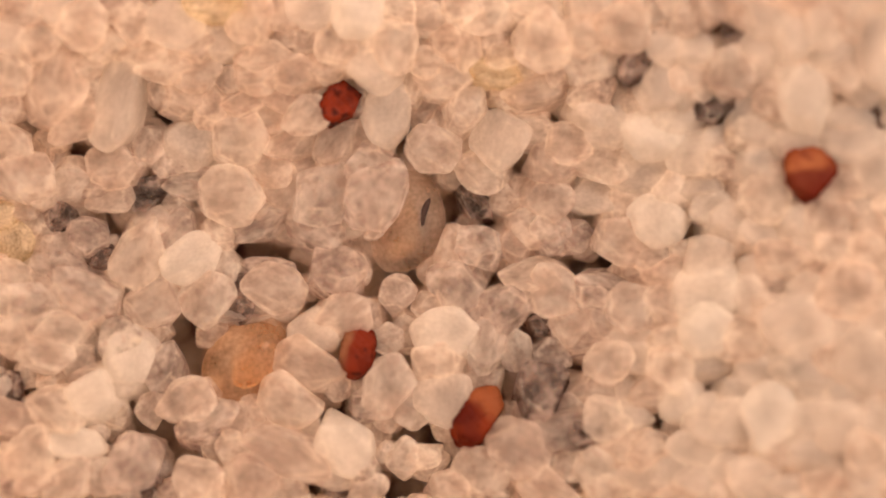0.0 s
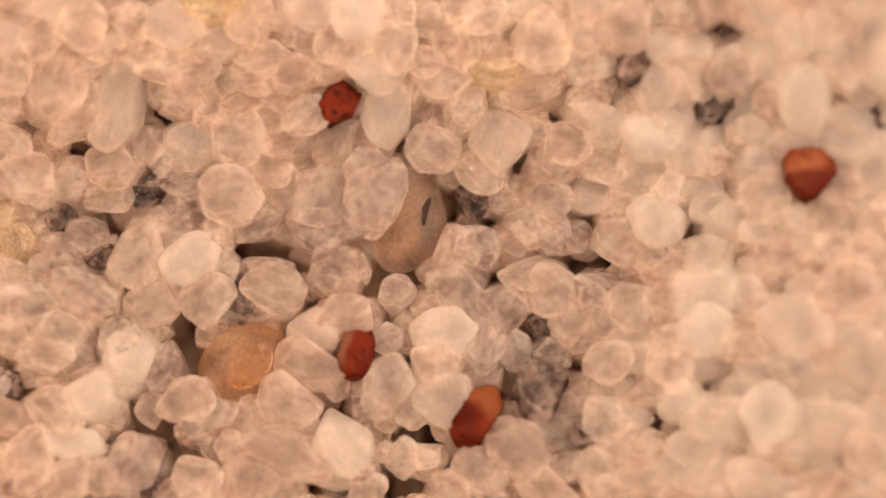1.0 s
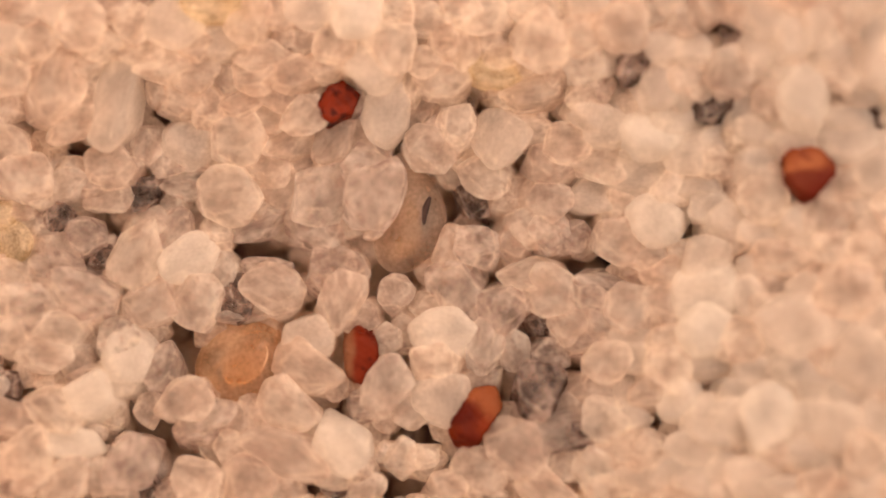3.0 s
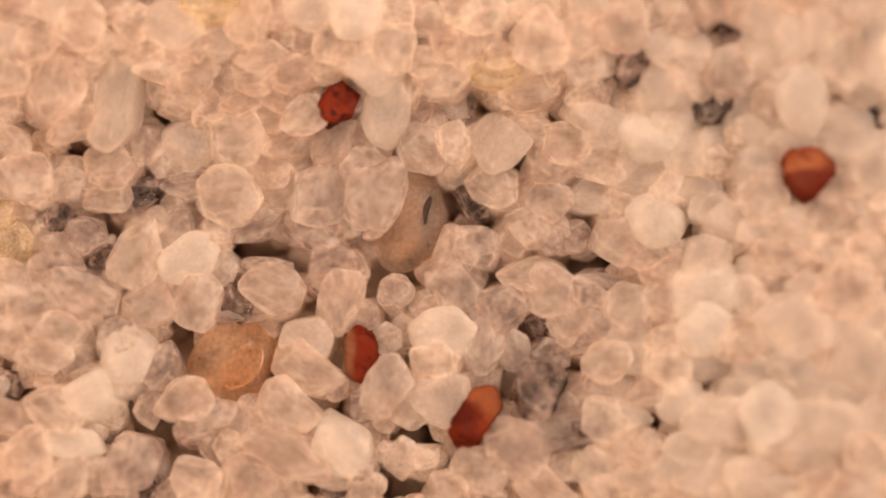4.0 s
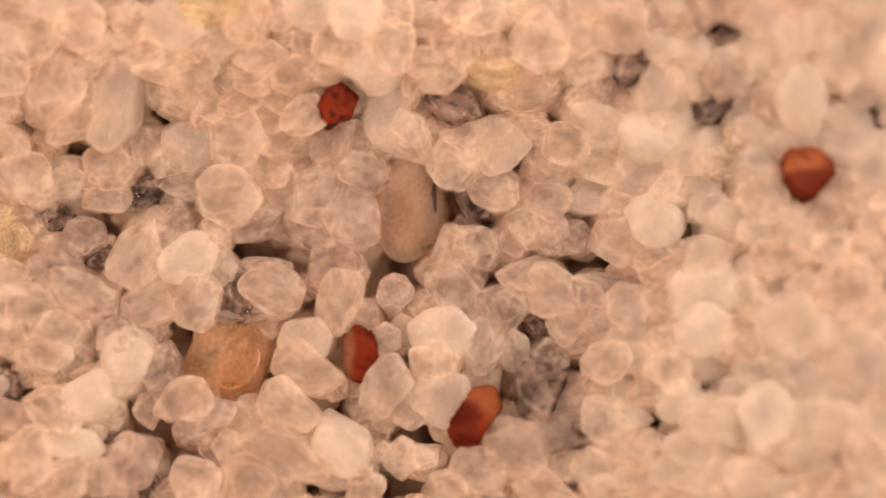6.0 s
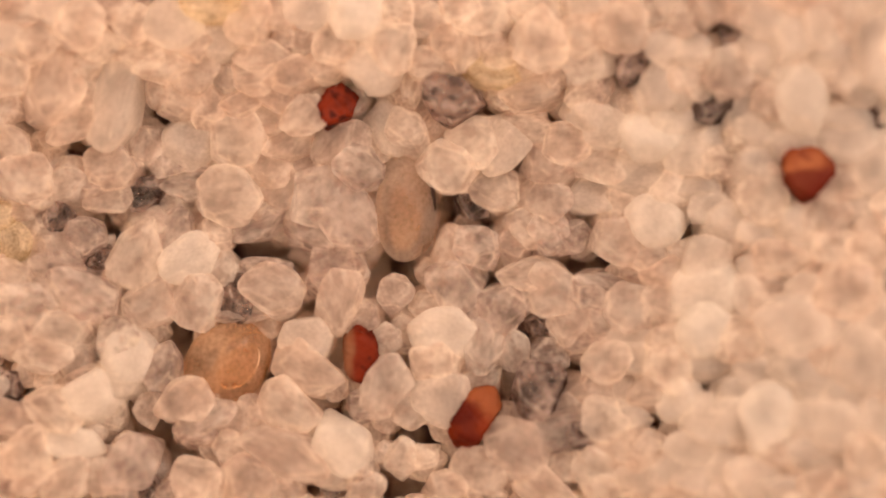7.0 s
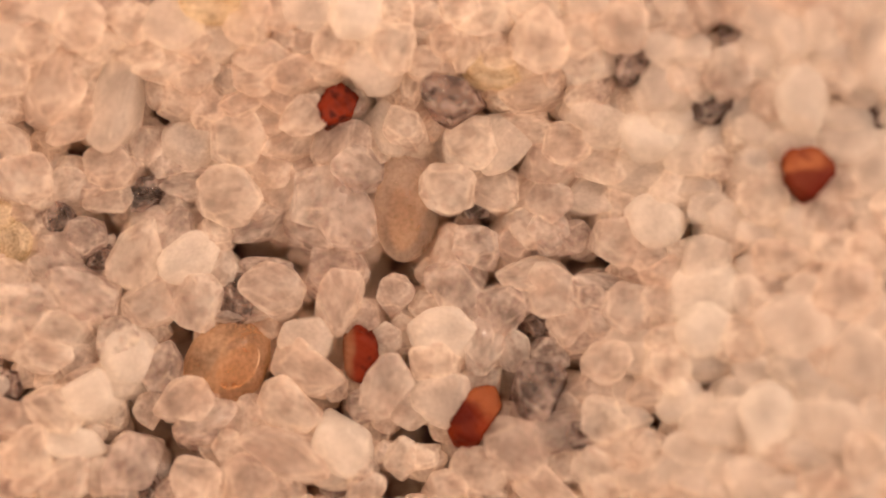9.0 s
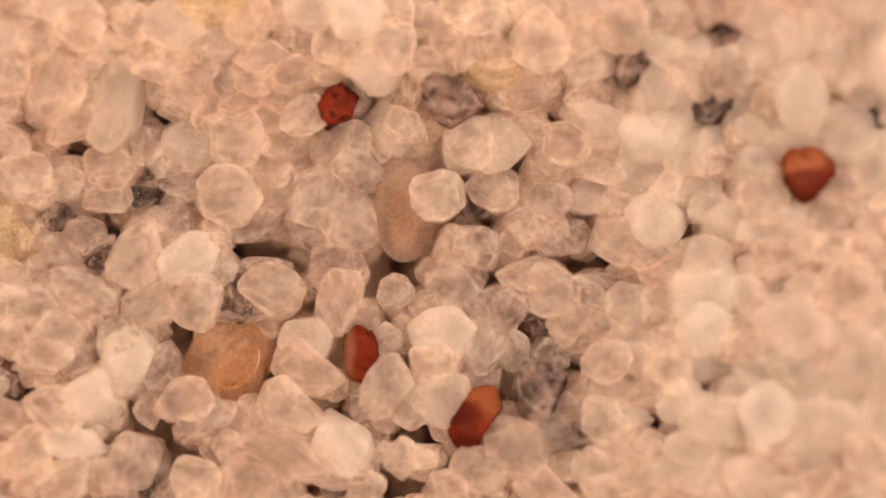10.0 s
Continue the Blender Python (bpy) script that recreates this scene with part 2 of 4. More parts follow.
# kind: material, planes, edge hardness, waviness, label
KINDS = {
    "m": (MILKY, 8, 18, 0.015, "milky_sand_grain", "milky white rounded quartz grain in the sand bed"),
    "w": (WHITE, 8, 15, 0.015, "white_sand_grain", "bright white cloudy quartz grain lying proud of the bed"),
    "h": (FROSTED, 8, 20, 0.018, "frosted_sand_grain", "frosted translucent quartz grain with worn pale edges"),
    "c": (CLEAR, 8, 24, 0.02, "clear_sand_grain", "clear glassy quartz grain among the pale sand"),
    "q": (CRACKED, 8, 34, 0.020, "cracked_sand_grain", "cracked sparkling quartz grain with broken facets"),
    "k": (SHADED, 7, 36, 0.012, "smoky_sand_grain", "smoky dark glassy quartz grain down in a hollow"),
    "y": (YELLOW, 9, 10, 0.015, "yellow_sand_grain", "pale yellow translucent quartz grain lying in the bed"),
    "r": (GARNET, 6, 16, 0.022, "garnet_grain", "deep red translucent garnet grain with dark specks"),
}
VARIANTS = 14


def grain_shape(kind, i):
    spec = KINDS[kind]
    points, faces = (FINE, FINE_FACES) if kind in "chqkr" else (PLAIN, PLAIN_FACES)
    points, rim_light = pebble(points, 100 * i + ord(kind), *spec[1:4])
    return mesh_of(spec[4], points, faces, spec[0], rim_light)


SHAPES = {kind: [grain_shape(kind, i) for i in range(VARIANTS)] for kind in KINDS}


def ease(v):
    v = min(1.0, max(0.0, v))
    return v * v * (3 - 2 * v)


def bed(x, y):
    """The height of the sand's surface: a shallow hollow that rises to the far side and towards +x."""
    return 0.60 * ease((x - 0.3) / 4.2) + 0.65 * ease((y - 0.2) / 2.4) + 0.2 * ease((-x - 2.2) / 2.5)


PITS = []


def pit(x, y, r):
    """An open gap between the grains."""
    PITS.append((x, y, r))

# gaps in the bed
pit(-2.81, 1.27, 0.14)
pit(-3.95, 1.14, 0.11)
pit(-3.55, 0.94, 0.14)
pit(-3.21, 0.23, 0.14)
pit(-3.28, -0.10, 0.13)
pit(-1.92, -0.08, 0.12)
pit(-1.39, -0.15, 0.18)
pit(-2.51, -0.78, 0.23)
pit(-2.39, -1.08, 0.20)
pit(-2.45, -1.22, 0.16)
pit(-3.96, -1.37, 0.14)
pit(-2.74, -1.68, 0.15)
pit(-2.66, -1.91, 0.15)
pit(-2.41, -1.96, 0.13)
pit(-3.22, -1.85, 0.10)
pit(-2.98, -1.72, 0.10)
pit(-1.29, -0.53, 0.10)
pit(-0.69, -0.42, 0.13)
pit(-0.52, -0.19, 0.13)
pit(-0.58, -0.06, 0.21)
pit(-0.35, 0.99, 0.16)
pit(-0.38, 1.12, 0.14)
pit(0.17, 0.80, 0.11)
pit(0.73, 0.80, 0.11)
pit(0.48, 0.28, 0.13)
pit(1.42, 0.24, 0.11)
pit(1.78, 1.61, 0.13)
pit(1.13, 1.24, 0.11)
pit(0.48, -0.28, 0.14)
pit(-0.24, -0.36, 0.11)
pit(-0.52, -0.69, 0.11)
pit(-0.35, -1.05, 0.12)
pit(-1.07, -1.55, 0.16)
pit(-0.16, -1.80, 0.15)
pit(-0.43, -1.80, 0.12)
pit(0.63, -1.43, 0.13)
pit(0.66, -1.21, 0.12)
pit(1.19, -1.14, 0.12)
pit(0.89, -0.86, 0.13)
pit(2.07, -1.67, 0.13)
pit(2.53, -1.38, 0.08)
pit(-0.46, -2.30, 0.16)
pit(-0.21, -2.30, 0.14)
pit(-1.23, -2.32, 0.16)
pit(2.39, 0.13, 0.11)
pit(2.86, -0.18, 0.08)
pit(2.74, 0.56, 0.08)
pit(0.09, 0.39, 0.12)
pit(-3.72, 0.26, 0.13)
pit(-2.88, 0.58, 0.14)
pit(-1.69, 0.03, 0.14)
pit(0.94, -0.75, 0.13)
pit(0.26, 0.48, 0.13)
pit(2.04, 2.09, 0.13)
pit(2.65, 1.98, 0.12)
pit(2.61, 1.29, 0.14)
pit(-4.18, -1.15, 0.13)
pit(0.03, -2.07, 0.11)
pit(0.03, 1.25, 0.10)
pit(-2.60, 0.45, 0.07)
pit(-3.13, -0.38, 0.06)
pit(-3.32, -0.74, 0.06)
pit(-2.82, -0.99, 0.06)
pit(-2.88, -1.35, 0.07)
pit(-2.99, -1.52, 0.09)
pit(-3.87, -1.79, 0.06)
pit(-2.22, -1.66, 0.06)
pit(-1.53, -0.70, 0.08)
pit(-1.64, -1.02, 0.07)
pit(-1.67, -1.30, 0.11)
pit(-1.06, -0.91, 0.13)
pit(-0.02, -1.93, 0.08)
pit(1.25, -0.10, 0.08)
pit(1.46, -0.16, 0.09)
pit(1.60, -0.30, 0.07)
pit(-0.06, 0.60, 0.10)
pit(0.05, 0.42, 0.10)


def open_here(x, y, margin):
    return all((x - a) ** 2 + (y - b) ** 2 > (r + margin) ** 2 for a, b, r in PITS)


def clear_of_gaps(x, y, long, short, turn):
    """Where a grain comes to rest beside the gaps: moved aside by a little, or smaller where that is not enough."""
    c, d = math.cos(radians(turn)), math.sin(radians(turn))
    for a, b, r in PITS:
        u, v = a - x, b - y
        away = math.hypot(u, v)
        inside = math.hypot((u * c + v * d) / (long / 2), (v * c - u * d) / (short / 2))
        if 0.4 < inside < 2.5:
            lack = away / inside + 0.4 * r - away
            if lack > 0:
                step = min(lack, 0.06)
                x, y = x - step * u / away, y - step * v / away
                less = max(0.90, 1 - (lack - step) / (away / inside))
                long, short = long * less, short * less
    return x, y, long, short


chance = random.Random(7)
PLACED = []


def sand(kind, x, y, long, short, turn, lift=0.0):
    """One grain of the surface at x, y, its long axis turned from the x axis; lift raises it out of the bed."""
    spec = KINDS[kind]
    if kind in "mwhcqk":
        long, short = 1.07 * long, 1.07 * short
    x, y, long, short = clear_of_gaps(x, y, long, short, turn)
    PLACED.append((x, y, long / 2, short / 2, math.cos(radians(turn)), math.sin(radians(turn))))
    ob = new(spec[4], SHAPES[kind][chance.randrange(VARIANTS)])
    ob.scale = (long / 2 * M, short / 2 * M, ((0.33 if kind in "mw" else 0.40) * short + 0.05) * M)
    ob.rotation_mode = "QUATERNION"
    flip = chance.choice((0, 180))
    ob.matrix_basis = pose(x * M, y * M, (bed(x, y) + lift) * M, chance.uniform(-9, 9), chance.uniform(-9, 9), turn + flip) @ Matrix.Diagonal((*ob.scale, 1))
    tagged(ob, spec[5], "sand grain", spec[4].replace("_", " ") + "s")
    return ob


def garnet(x, y, lift, label, cuts, edge=26, material=GARNET):
    """A red garnet fragment, as thick as it needs to be to stand out of the bed."""
    rim = [(u, v, d) for u, v, d in cuts] + [(20, 80, 0.21), (200, -80, 0.3), (70, 45, 0.30), (190, 42, 0.31), (310, 48, 0.29), (130, 62, 0.27), (20, 30, 0.30), (250, 28, 0.31)]
    ob = new("garnet_grain", mesh_of("garnet_grain", cut_stone(FINE, rim, edge), FINE_FACES, material))
    ob.rotation_mode = "QUATERNION"
    ob.matrix_basis = pose(x * M, y * M, (bed(x, y) + lift) * M)
    ob.scale = (M, M, M)
    return tagged(ob, label, "sand grain", "garnet grains")


def heap(name, label, spots, seed, group=""):
    """Many grains in one mesh, for those that lie under or beyond the counted ones. spots: x, y, z, size."""
    rng = np.random.default_rng(seed)
    shapes = [pebble(COARSE, seed + i, 8, 14, 0.02)[0] for i in range(12)]
    points, faces, base = [], [], 0
    for x, y, z, size in spots:
        turn = np.array(Euler(rng.uniform(0, 6.28, 3)).to_matrix())
        scale = size / 2 * rng.uniform(0.8, 1.2, 3)
        points.append((shapes[rng.integers(12)] * scale) @ turn.T + (x, y, z))
        faces.append(COARSE_FACES + base)
        base += len(COARSE)
    ob = new(name, mesh_of(name, np.concatenate(points), np.concatenate(faces), BED))
    ob.scale = (M, M, M)
    return tagged(ob, label, "sand", group, "stuff")


def honeycomb(step, seed, x_reach, y_reach):
    rng = np.random.default_rng(seed)
    rows = int(2 * y_reach / (step * 0.866))
    for j in range(rows):
        for i in range(int(2 * x_reach / step)):
            x = -x_reach + (i + 0.5 * (j % 2)) * step + rng.normal() * 0.07
            y = -y_reach + j * step * 0.866 + rng.normal() * 0.07
            yield x, y, rng


# ---- the bed under the surface ----
BED = mineral("bed_quartz", (0.89, 0.81, 0.76), (0.98, 0.94, 0.90), 0.14, 0.62, 0.0, 0.38, bump=0.4, unit=4.0, mottle=0.5, leak=0.72)
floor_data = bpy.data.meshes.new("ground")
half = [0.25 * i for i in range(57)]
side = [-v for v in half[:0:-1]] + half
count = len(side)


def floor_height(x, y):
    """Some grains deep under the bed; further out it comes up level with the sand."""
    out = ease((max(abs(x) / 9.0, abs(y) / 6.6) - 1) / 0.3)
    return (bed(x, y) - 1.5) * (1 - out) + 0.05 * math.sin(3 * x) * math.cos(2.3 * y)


# the ground sheet carries that shade in its colour
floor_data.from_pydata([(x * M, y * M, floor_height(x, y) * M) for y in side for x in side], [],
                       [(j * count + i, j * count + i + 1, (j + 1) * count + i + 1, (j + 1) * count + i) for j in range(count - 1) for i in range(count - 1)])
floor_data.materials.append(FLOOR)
tagged(new("ground", floor_data), "dark sheet under and beyond the sand, coloured as the shade in the gaps", "ground", kind="structure")

under = []
for depth, step, seed in ((0.30, 0.40, 11), (0.58, 0.42, 12), (0.86, 0.44, 13)):
    for x, y, rng in honeycomb(step, seed, 6.2, 4.4):
        if open_here(x, y, -0.08 if depth > 0.8 else 0.05):
            packed = 0.16 * ease((x - 1.3) / 1.0) + 0.12 * ease((y - 1.0) / 1.0)
            under.append((x, y, bed(x, y) - depth + min(0.20, packed) + rng.normal() * 0.04, rng.uniform(0.36, 0.48)))
heap("buried_sand", "pale translucent quartz grains packed beneath the surface", under, 500)
beyond = []
for x, y, rng in honeycomb(0.41, 21, 9.5, 7.0):
    z = bed(x, y)
    if abs(x) > 4.45 + 0.025 * z or y > 2.75 + 0.3 * z or y < -2.62:
        beyond.append((x, y, z + rng.normal() * 0.05, rng.uniform(0.38, 0.56)))
heap("surrounding_sand", "pale quartz sand spreading round the hollow", beyond, 600)


# ---- the grains of the surface, row by row from the far side ----
sand("c", -3.98, 2.18, 0.51, 0.30, 0, -0.02)
sand("m", -4.14, 1.93, 0.41, 0.36, 0)
sand("h", -3.82, 1.89, 0.47, 0.39, 20)
sand("m", -3.66, 2.19, 0.41, 0.38, 0)
sand("h", -3.45, 2.06, 0.59, 0.51, 0)
sand("c", -3.18, 2.23, 0.57, 0.33, 0, -0.02)
sand("h", -3.23, 1.90, 0.41, 0.36, 0)
sand("h", -2.93, 2.08, 0.47, 0.43, 0)
sand("m", -2.62, 2.10, 0.69, 0.54, 0)
sand("h", -2.89, 1.81, 0.51, 0.36, 10)
sand("y", -2.18, 2.25, 0.71, 0.37, 0, 0.05)
sand("h", -2.38, 1.89, 0.46, 0.38, 20)
sand("m", -2.10, 1.94, 0.46, 0.40, 0)
sand("h", -1.86, 2.11, 0.55, 0.50, 0)
sand("h", -1.72, 1.81, 0.54, 0.38, 0)
sand("h", -1.54, 2.19, 0.41, 0.38, 0)
sand("c", -1.48, 1.99, 0.29, 0.26, 0, -0.02)
sand("c", -1.29, 1.93, 0.35, 0.32, 0, -0.02)
sand("h", -1.03, 1.92, 0.54, 0.42, 80)
sand("m", -1.21, 2.22, 0.59, 0.40, 0)
sand("w", -0.79, 2.18, 0.62, 0.50, 0, 0.06)
sand("h", -0.46, 1.89, 0.59, 0.54, 70, 0.05)
sand("m", -0.72, 1.88, 0.33, 0.28, 0)
sand("h", -0.44, 2.24, 0.41, 0.33, 0)
sand("c", -0.10, 2.14, 0.44, 0.38, 0, -0.02)
sand("h", 0.03, 1.92, 0.38, 0.35, 0)
sand("h", -0.13, 1.75, 0.42, 0.33, 0)
sand("h", 0.17, 2.23, 0.47, 0.40, 0)
sand("h", 0.44, 2.17, 0.60, 0.38, 10)
sand("m", 0.68, 2.26, 0.42, 0.29, 0)
sand("c", 0.46, 1.95, 0.40, 0.32, 0, -0.02)
sand("h", 0.24, 1.89, 0.47, 0.38, 90)
sand("h", 0.94, 1.91, 0.63, 0.60, 0, 0.05)
sand("h", 0.90, 2.21, 0.54, 0.37, 0)
sand("h", 0.60, 1.79, 0.47, 0.28, 0)
sand("h", 1.34, 2.01, 0.61, 0.51, 0)
sand("h", 1.66, 2.04, 0.55, 0.51, 0)
sand("m", 1.44, 2.23, 0.55, 0.33, 0)
sand("c", 2.02, 2.14, 0.34, 0.29, 30, -0.02)
sand("m", 1.86, 2.18, 0.41, 0.28, 0)
sand("c", 2.26, 2.07, 0.34, 0.32, 0, -0.02)
sand("m", 2.14, 1.83, 0.42, 0.38, 0)
sand("k", 2.49, 2.24, 0.34, 0.21, 0, -0.06)
sand("c", 2.50, 2.08, 0.33, 0.31, 0, -0.02)
sand("k", 2.74, 1.94, 0.39, 0.29, -20, -0.06)
sand("m", 2.35, 1.79, 0.42, 0.38, 0)
sand("c", 2.78, 2.14, 0.33, 0.26, 90, -0.02)
sand("m", 3.04, 2.08, 0.54, 0.45, 0)
sand("m", 2.98, 1.80, 0.47, 0.39, 0)
sand("m", 3.28, 1.91, 0.59, 0.46, 90)
sand("m", 3.53, 2.00, 0.59, 0.40, 90)
sand("c", 3.75, 2.03, 0.52, 0.32, -60, -0.02)
sand("m", 4.03, 1.85, 0.87, 0.39, 90)
sand("m", 3.89, 2.10, 0.40, 0.36, 0)
sand("h", -3.72, 1.49, 0.79, 0.60, 80)
sand("h", -3.44, 1.67, 0.41, 0.33, 0)
sand("c", -3.37, 1.43, 0.40, 0.37, 0, -0.02)
sand("h", -4.13, 1.61, 0.46, 0.40, 90)
sand("c", -4.15, 1.31, 0.35, 0.32, 0, -0.02)
sand("h", -3.50, 1.18, 0.65, 0.45, 15)
sand("m", -3.09, 1.39, 1.00, 0.47, 75, 0.06)
sand("h", -2.67, 1.74, 0.55, 0.45, 0)
sand("h", -2.38, 1.66, 0.48, 0.45, 0)
sand("c", -2.72, 1.47, 0.37, 0.30, 90, -0.02)
sand("h", -2.47, 1.39, 0.52, 0.39, -20)
sand("h", -2.25, 1.31, 0.48, 0.40, 80)
sand("c", -2.04, 1.60, 0.40, 0.32, 80, -0.02)
sand("h", -1.81, 1.61, 0.54, 0.40, 0)
sand("h", -1.88, 1.37, 0.58, 0.37, 15)
sand("h", -1.62, 1.47, 0.41, 0.39, 0)
sand("h", -1.43, 1.65, 0.54, 0.45, 0)
sand("c", -1.38, 1.39, 0.36, 0.32, 0, -0.02)
sand("h", -1.12, 1.69, 0.54, 0.40, 0)
sand("h", -0.88, 1.75, 0.47, 0.40, 0)
sand("m", -0.61, 1.68, 0.59, 0.56, 0, 0.08)
sand("h", -0.27, 1.56, 0.50, 0.24, 80)
sand("y", 0.52, 1.63, 0.64, 0.32, -12, 0.04)
sand("c", 0.78, 1.67, 0.33, 0.31, 0, -0.02)
sand("c", 1.09, 1.64, 0.33, 0.28, 80, -0.02)
sand("h", 0.90, 1.47, 0.67, 0.37, 12)
sand("c", 0.59, 1.43, 0.41, 0.27, 0, -0.02)
sand("c", 1.33, 1.72, 0.54, 0.46, 0, -0.02)
sand("q", 1.55, 1.53, 0.40, 0.22, 85, -0.01)
sand("h", 1.39, 1.44, 0.41, 0.38, 0)
sand("k", 1.81, 1.66, 0.41, 0.32, 70, 0.04)
sand("m", 2.03, 1.51, 0.59, 0.46, 85)
sand("m", 2.31, 1.55, 0.79, 0.32, 88)
sand("c", 2.77, 1.57, 0.58, 0.52, 0, -0.02)
sand("c", 2.53, 1.69, 0.28, 0.25, 0, -0.02)
sand("k", 2.62, 1.30, 0.50, 0.37, 10, -0.06)
sand("m", 3.00, 1.65, 0.34, 0.32, 0)
sand("m", 3.21, 1.60, 0.34, 0.30, 0)
sand("c", 3.09, 1.32, 0.39, 0.33, 85, -0.02)
sand("w", 3.42, 1.36, 0.78, 0.50, 85, 0.05)
sand("c", 3.76, 1.55, 0.46, 0.43, 0, -0.02)
sand("c", 3.67, 1.24, 0.26, 0.20, 0, -0.02)
sand("k", 4.09, 1.14, 0.34, 0.30, 0, -0.06)
sand("m", 3.97, 1.40, 0.46, 0.39, 0)
sand("m", 4.12, 1.64, 0.60, 0.28, 85)
sand("h", -4.14, 0.98, 0.49, 0.43, 0)
sand("c", -4.00, 0.67, 0.59, 0.55, 0, 0.04)
sand("c", -3.53, 0.71, 0.49, 0.35, -10, -0.02)
sand("h", -3.24, 0.75, 0.59, 0.45, 0, 0.03)
sand("c", -2.85, 0.96, 0.49, 0.37, 70, -0.02)
sand("m", -2.46, 1.02, 0.61, 0.57, 0)
sand("q", -2.65, 0.85, 0.40, 0.38, 0)
sand("h", -2.00, 1.05, 0.65, 0.61, 0)
sand("h", -1.66, 1.19, 0.61, 0.39, 10)
sand("h", -1.45, 1.03, 0.61, 0.50, 30)
sand("h", -1.67, 0.81, 0.51, 0.48, 0)
sand("h", -1.05, 1.00, 0.62, 0.40, 50)
sand("c", -0.79, 1.07, 0.34, 0.31, 0, -0.02)
sand("h", 0.85, 1.10, 0.61, 0.34, 0)
sand("c", 1.03, 0.82, 0.56, 0.49, 0)
sand("m", 1.39, 1.26, 0.52, 0.37, -15, 0.05)
sand("h", 1.25, 0.97, 0.59, 0.45, 0)
sand("m", 1.61, 1.10, 0.62, 0.51, 0)
sand("h", 1.54, 0.79, 0.61, 0.46, 0)
sand("w", 1.98, 1.04, 0.73, 0.52, -20, 0.05)
sand("m", 1.89, 0.69, 0.72, 0.45, 0)
sand("m", 2.34, 0.90, 0.60, 0.52, 0)
sand("h", 2.56, 0.81, 0.41, 0.38, 0)
sand("h", 2.85, 1.00, 0.34, 0.32, 0)
sand("m", 3.02, 1.04, 0.53, 0.38, 0)
sand("m", 3.00, 0.76, 0.55, 0.51, 0)
sand("c", 2.74, 0.71, 0.32, 0.27, 0, -0.02)
sand("m", 3.83, 0.94, 0.59, 0.52, 0)
sand("m", 4.08, 0.72, 0.59, 0.51, 80)
sand("m", 3.82, 1.15, 0.47, 0.32, 0)
sand("q", -3.37, 0.61, 0.45, 0.36, 0)
sand("h", -3.23, 0.47, 0.47, 0.38, 20, 0.03)
sand("c", -3.58, 0.59, 0.48, 0.39, 0)
sand("c", -4.06, 0.35, 0.35, 0.27, 0, -0.02)
sand("h", -3.83, 0.48, 0.39, 0.32, 20)
sand("k", -3.70, 0.28, 0.40, 0.35, 30, -0.06)
sand("k", -2.87, 0.55, 0.42, 0.38, 0, -0.06)
sand("c", -2.58, 0.45, 0.29, 0.26, 0, -0.02)
sand("q", -2.44, 0.60, 0.75, 0.35, 8)
sand("h", -2.08, 0.51, 0.73, 0.60, 0, 0.03)
sand("c", -3.02, 0.71, 0.40, 0.38, 0)
sand("c", -1.81, 0.45, 0.52, 0.38, -35, -0.02)
sand("h", -1.48, 0.60, 0.53, 0.44, 60)
sand("c", -1.28, 0.71, 0.42, 0.38, 40, -0.02)
sand("q", -1.18, 0.49, 0.67, 0.57, 60, 0.03)
sand("h", -1.04, 0.77, 0.47, 0.39, 0)
sand("c", -0.89, 0.22, 0.40, 0.34, 60, -0.02)
sand("k", 0.28, 0.42, 0.61, 0.36, -55, -0.06)
sand("c", 0.61, 0.43, 0.39, 0.32, 0, -0.02)
sand("c", 0.75, 0.52, 0.38, 0.27, 80, -0.02)
sand("c", 1.02, 0.48, 0.54, 0.51, 0)
sand("h", 0.81, 0.21, 0.60, 0.47, 0)
sand("q", 1.09, 0.15, 0.53, 0.51, 0, -0.01)
sand("m", 1.51, 0.47, 0.61, 0.40, 10)
sand("h", 1.69, 0.30, 0.55, 0.41, 0)
sand("w", 2.05, 0.24, 0.63, 0.48, -40, 0.08)
sand("c", 1.67, 0.03, 0.59, 0.48, 0, 0.02)
sand("m", 2.35, 0.57, 0.68, 0.39, 0)
sand("m", 2.54, 0.29, 0.51, 0.43, 0)
sand("m", 2.74, 0.24, 0.59, 0.51, 0)
sand("h", 3.04, 0.43, 0.59, 0.56, 0)
sand("m", 3.22, 0.26, 0.47, 0.38, 0)
sand("m", 3.00, 0.04, 0.53, 0.37, -20)
sand("m", 3.38, 0.21, 0.53, 0.50, 0)
sand("c", 3.65, 0.20, 0.58, 0.48, 85, -0.02)
sand("m", 3.92, 0.30, 0.47, 0.38, 0)
sand("m", 4.07, 0.14, 0.51, 0.39, 85)
sand("h", 3.79, 0.52, 0.53, 0.39, 0)
sand("m", 4.14, 0.42, 0.38, 0.33, 0)
sand("y", -4.12, 0.05, 0.50, 0.42, 85, -0.10)
sand("y", -4.24, 0.29, 0.32, 0.31, 0)
sand("c", -3.68, 0.00, 0.46, 0.37, 0, -0.02)
sand("q", -3.69, -0.20, 0.53, 0.34, 0, -0.01)
sand("q", -3.43, 0.07, 0.47, 0.38, 0, -0.01)
sand("k", -3.27, -0.09, 0.29, 0.26, 0, -0.06)
sand("q", -3.38, -0.47, 0.80, 0.57, -15, 0.03)
sand("c", -3.78, -0.45, 0.54, 0.39, 0, -0.02)
sand("c", -4.11, -0.34, 0.51, 0.39, 0, -0.02)
sand("h", -2.93, -0.05, 0.73, 0.49, 70)
sand("c", -2.83, 0.22, 0.65, 0.38, 0)
sand("q", -2.61, 0.16, 0.55, 0.44, 60, -0.01)
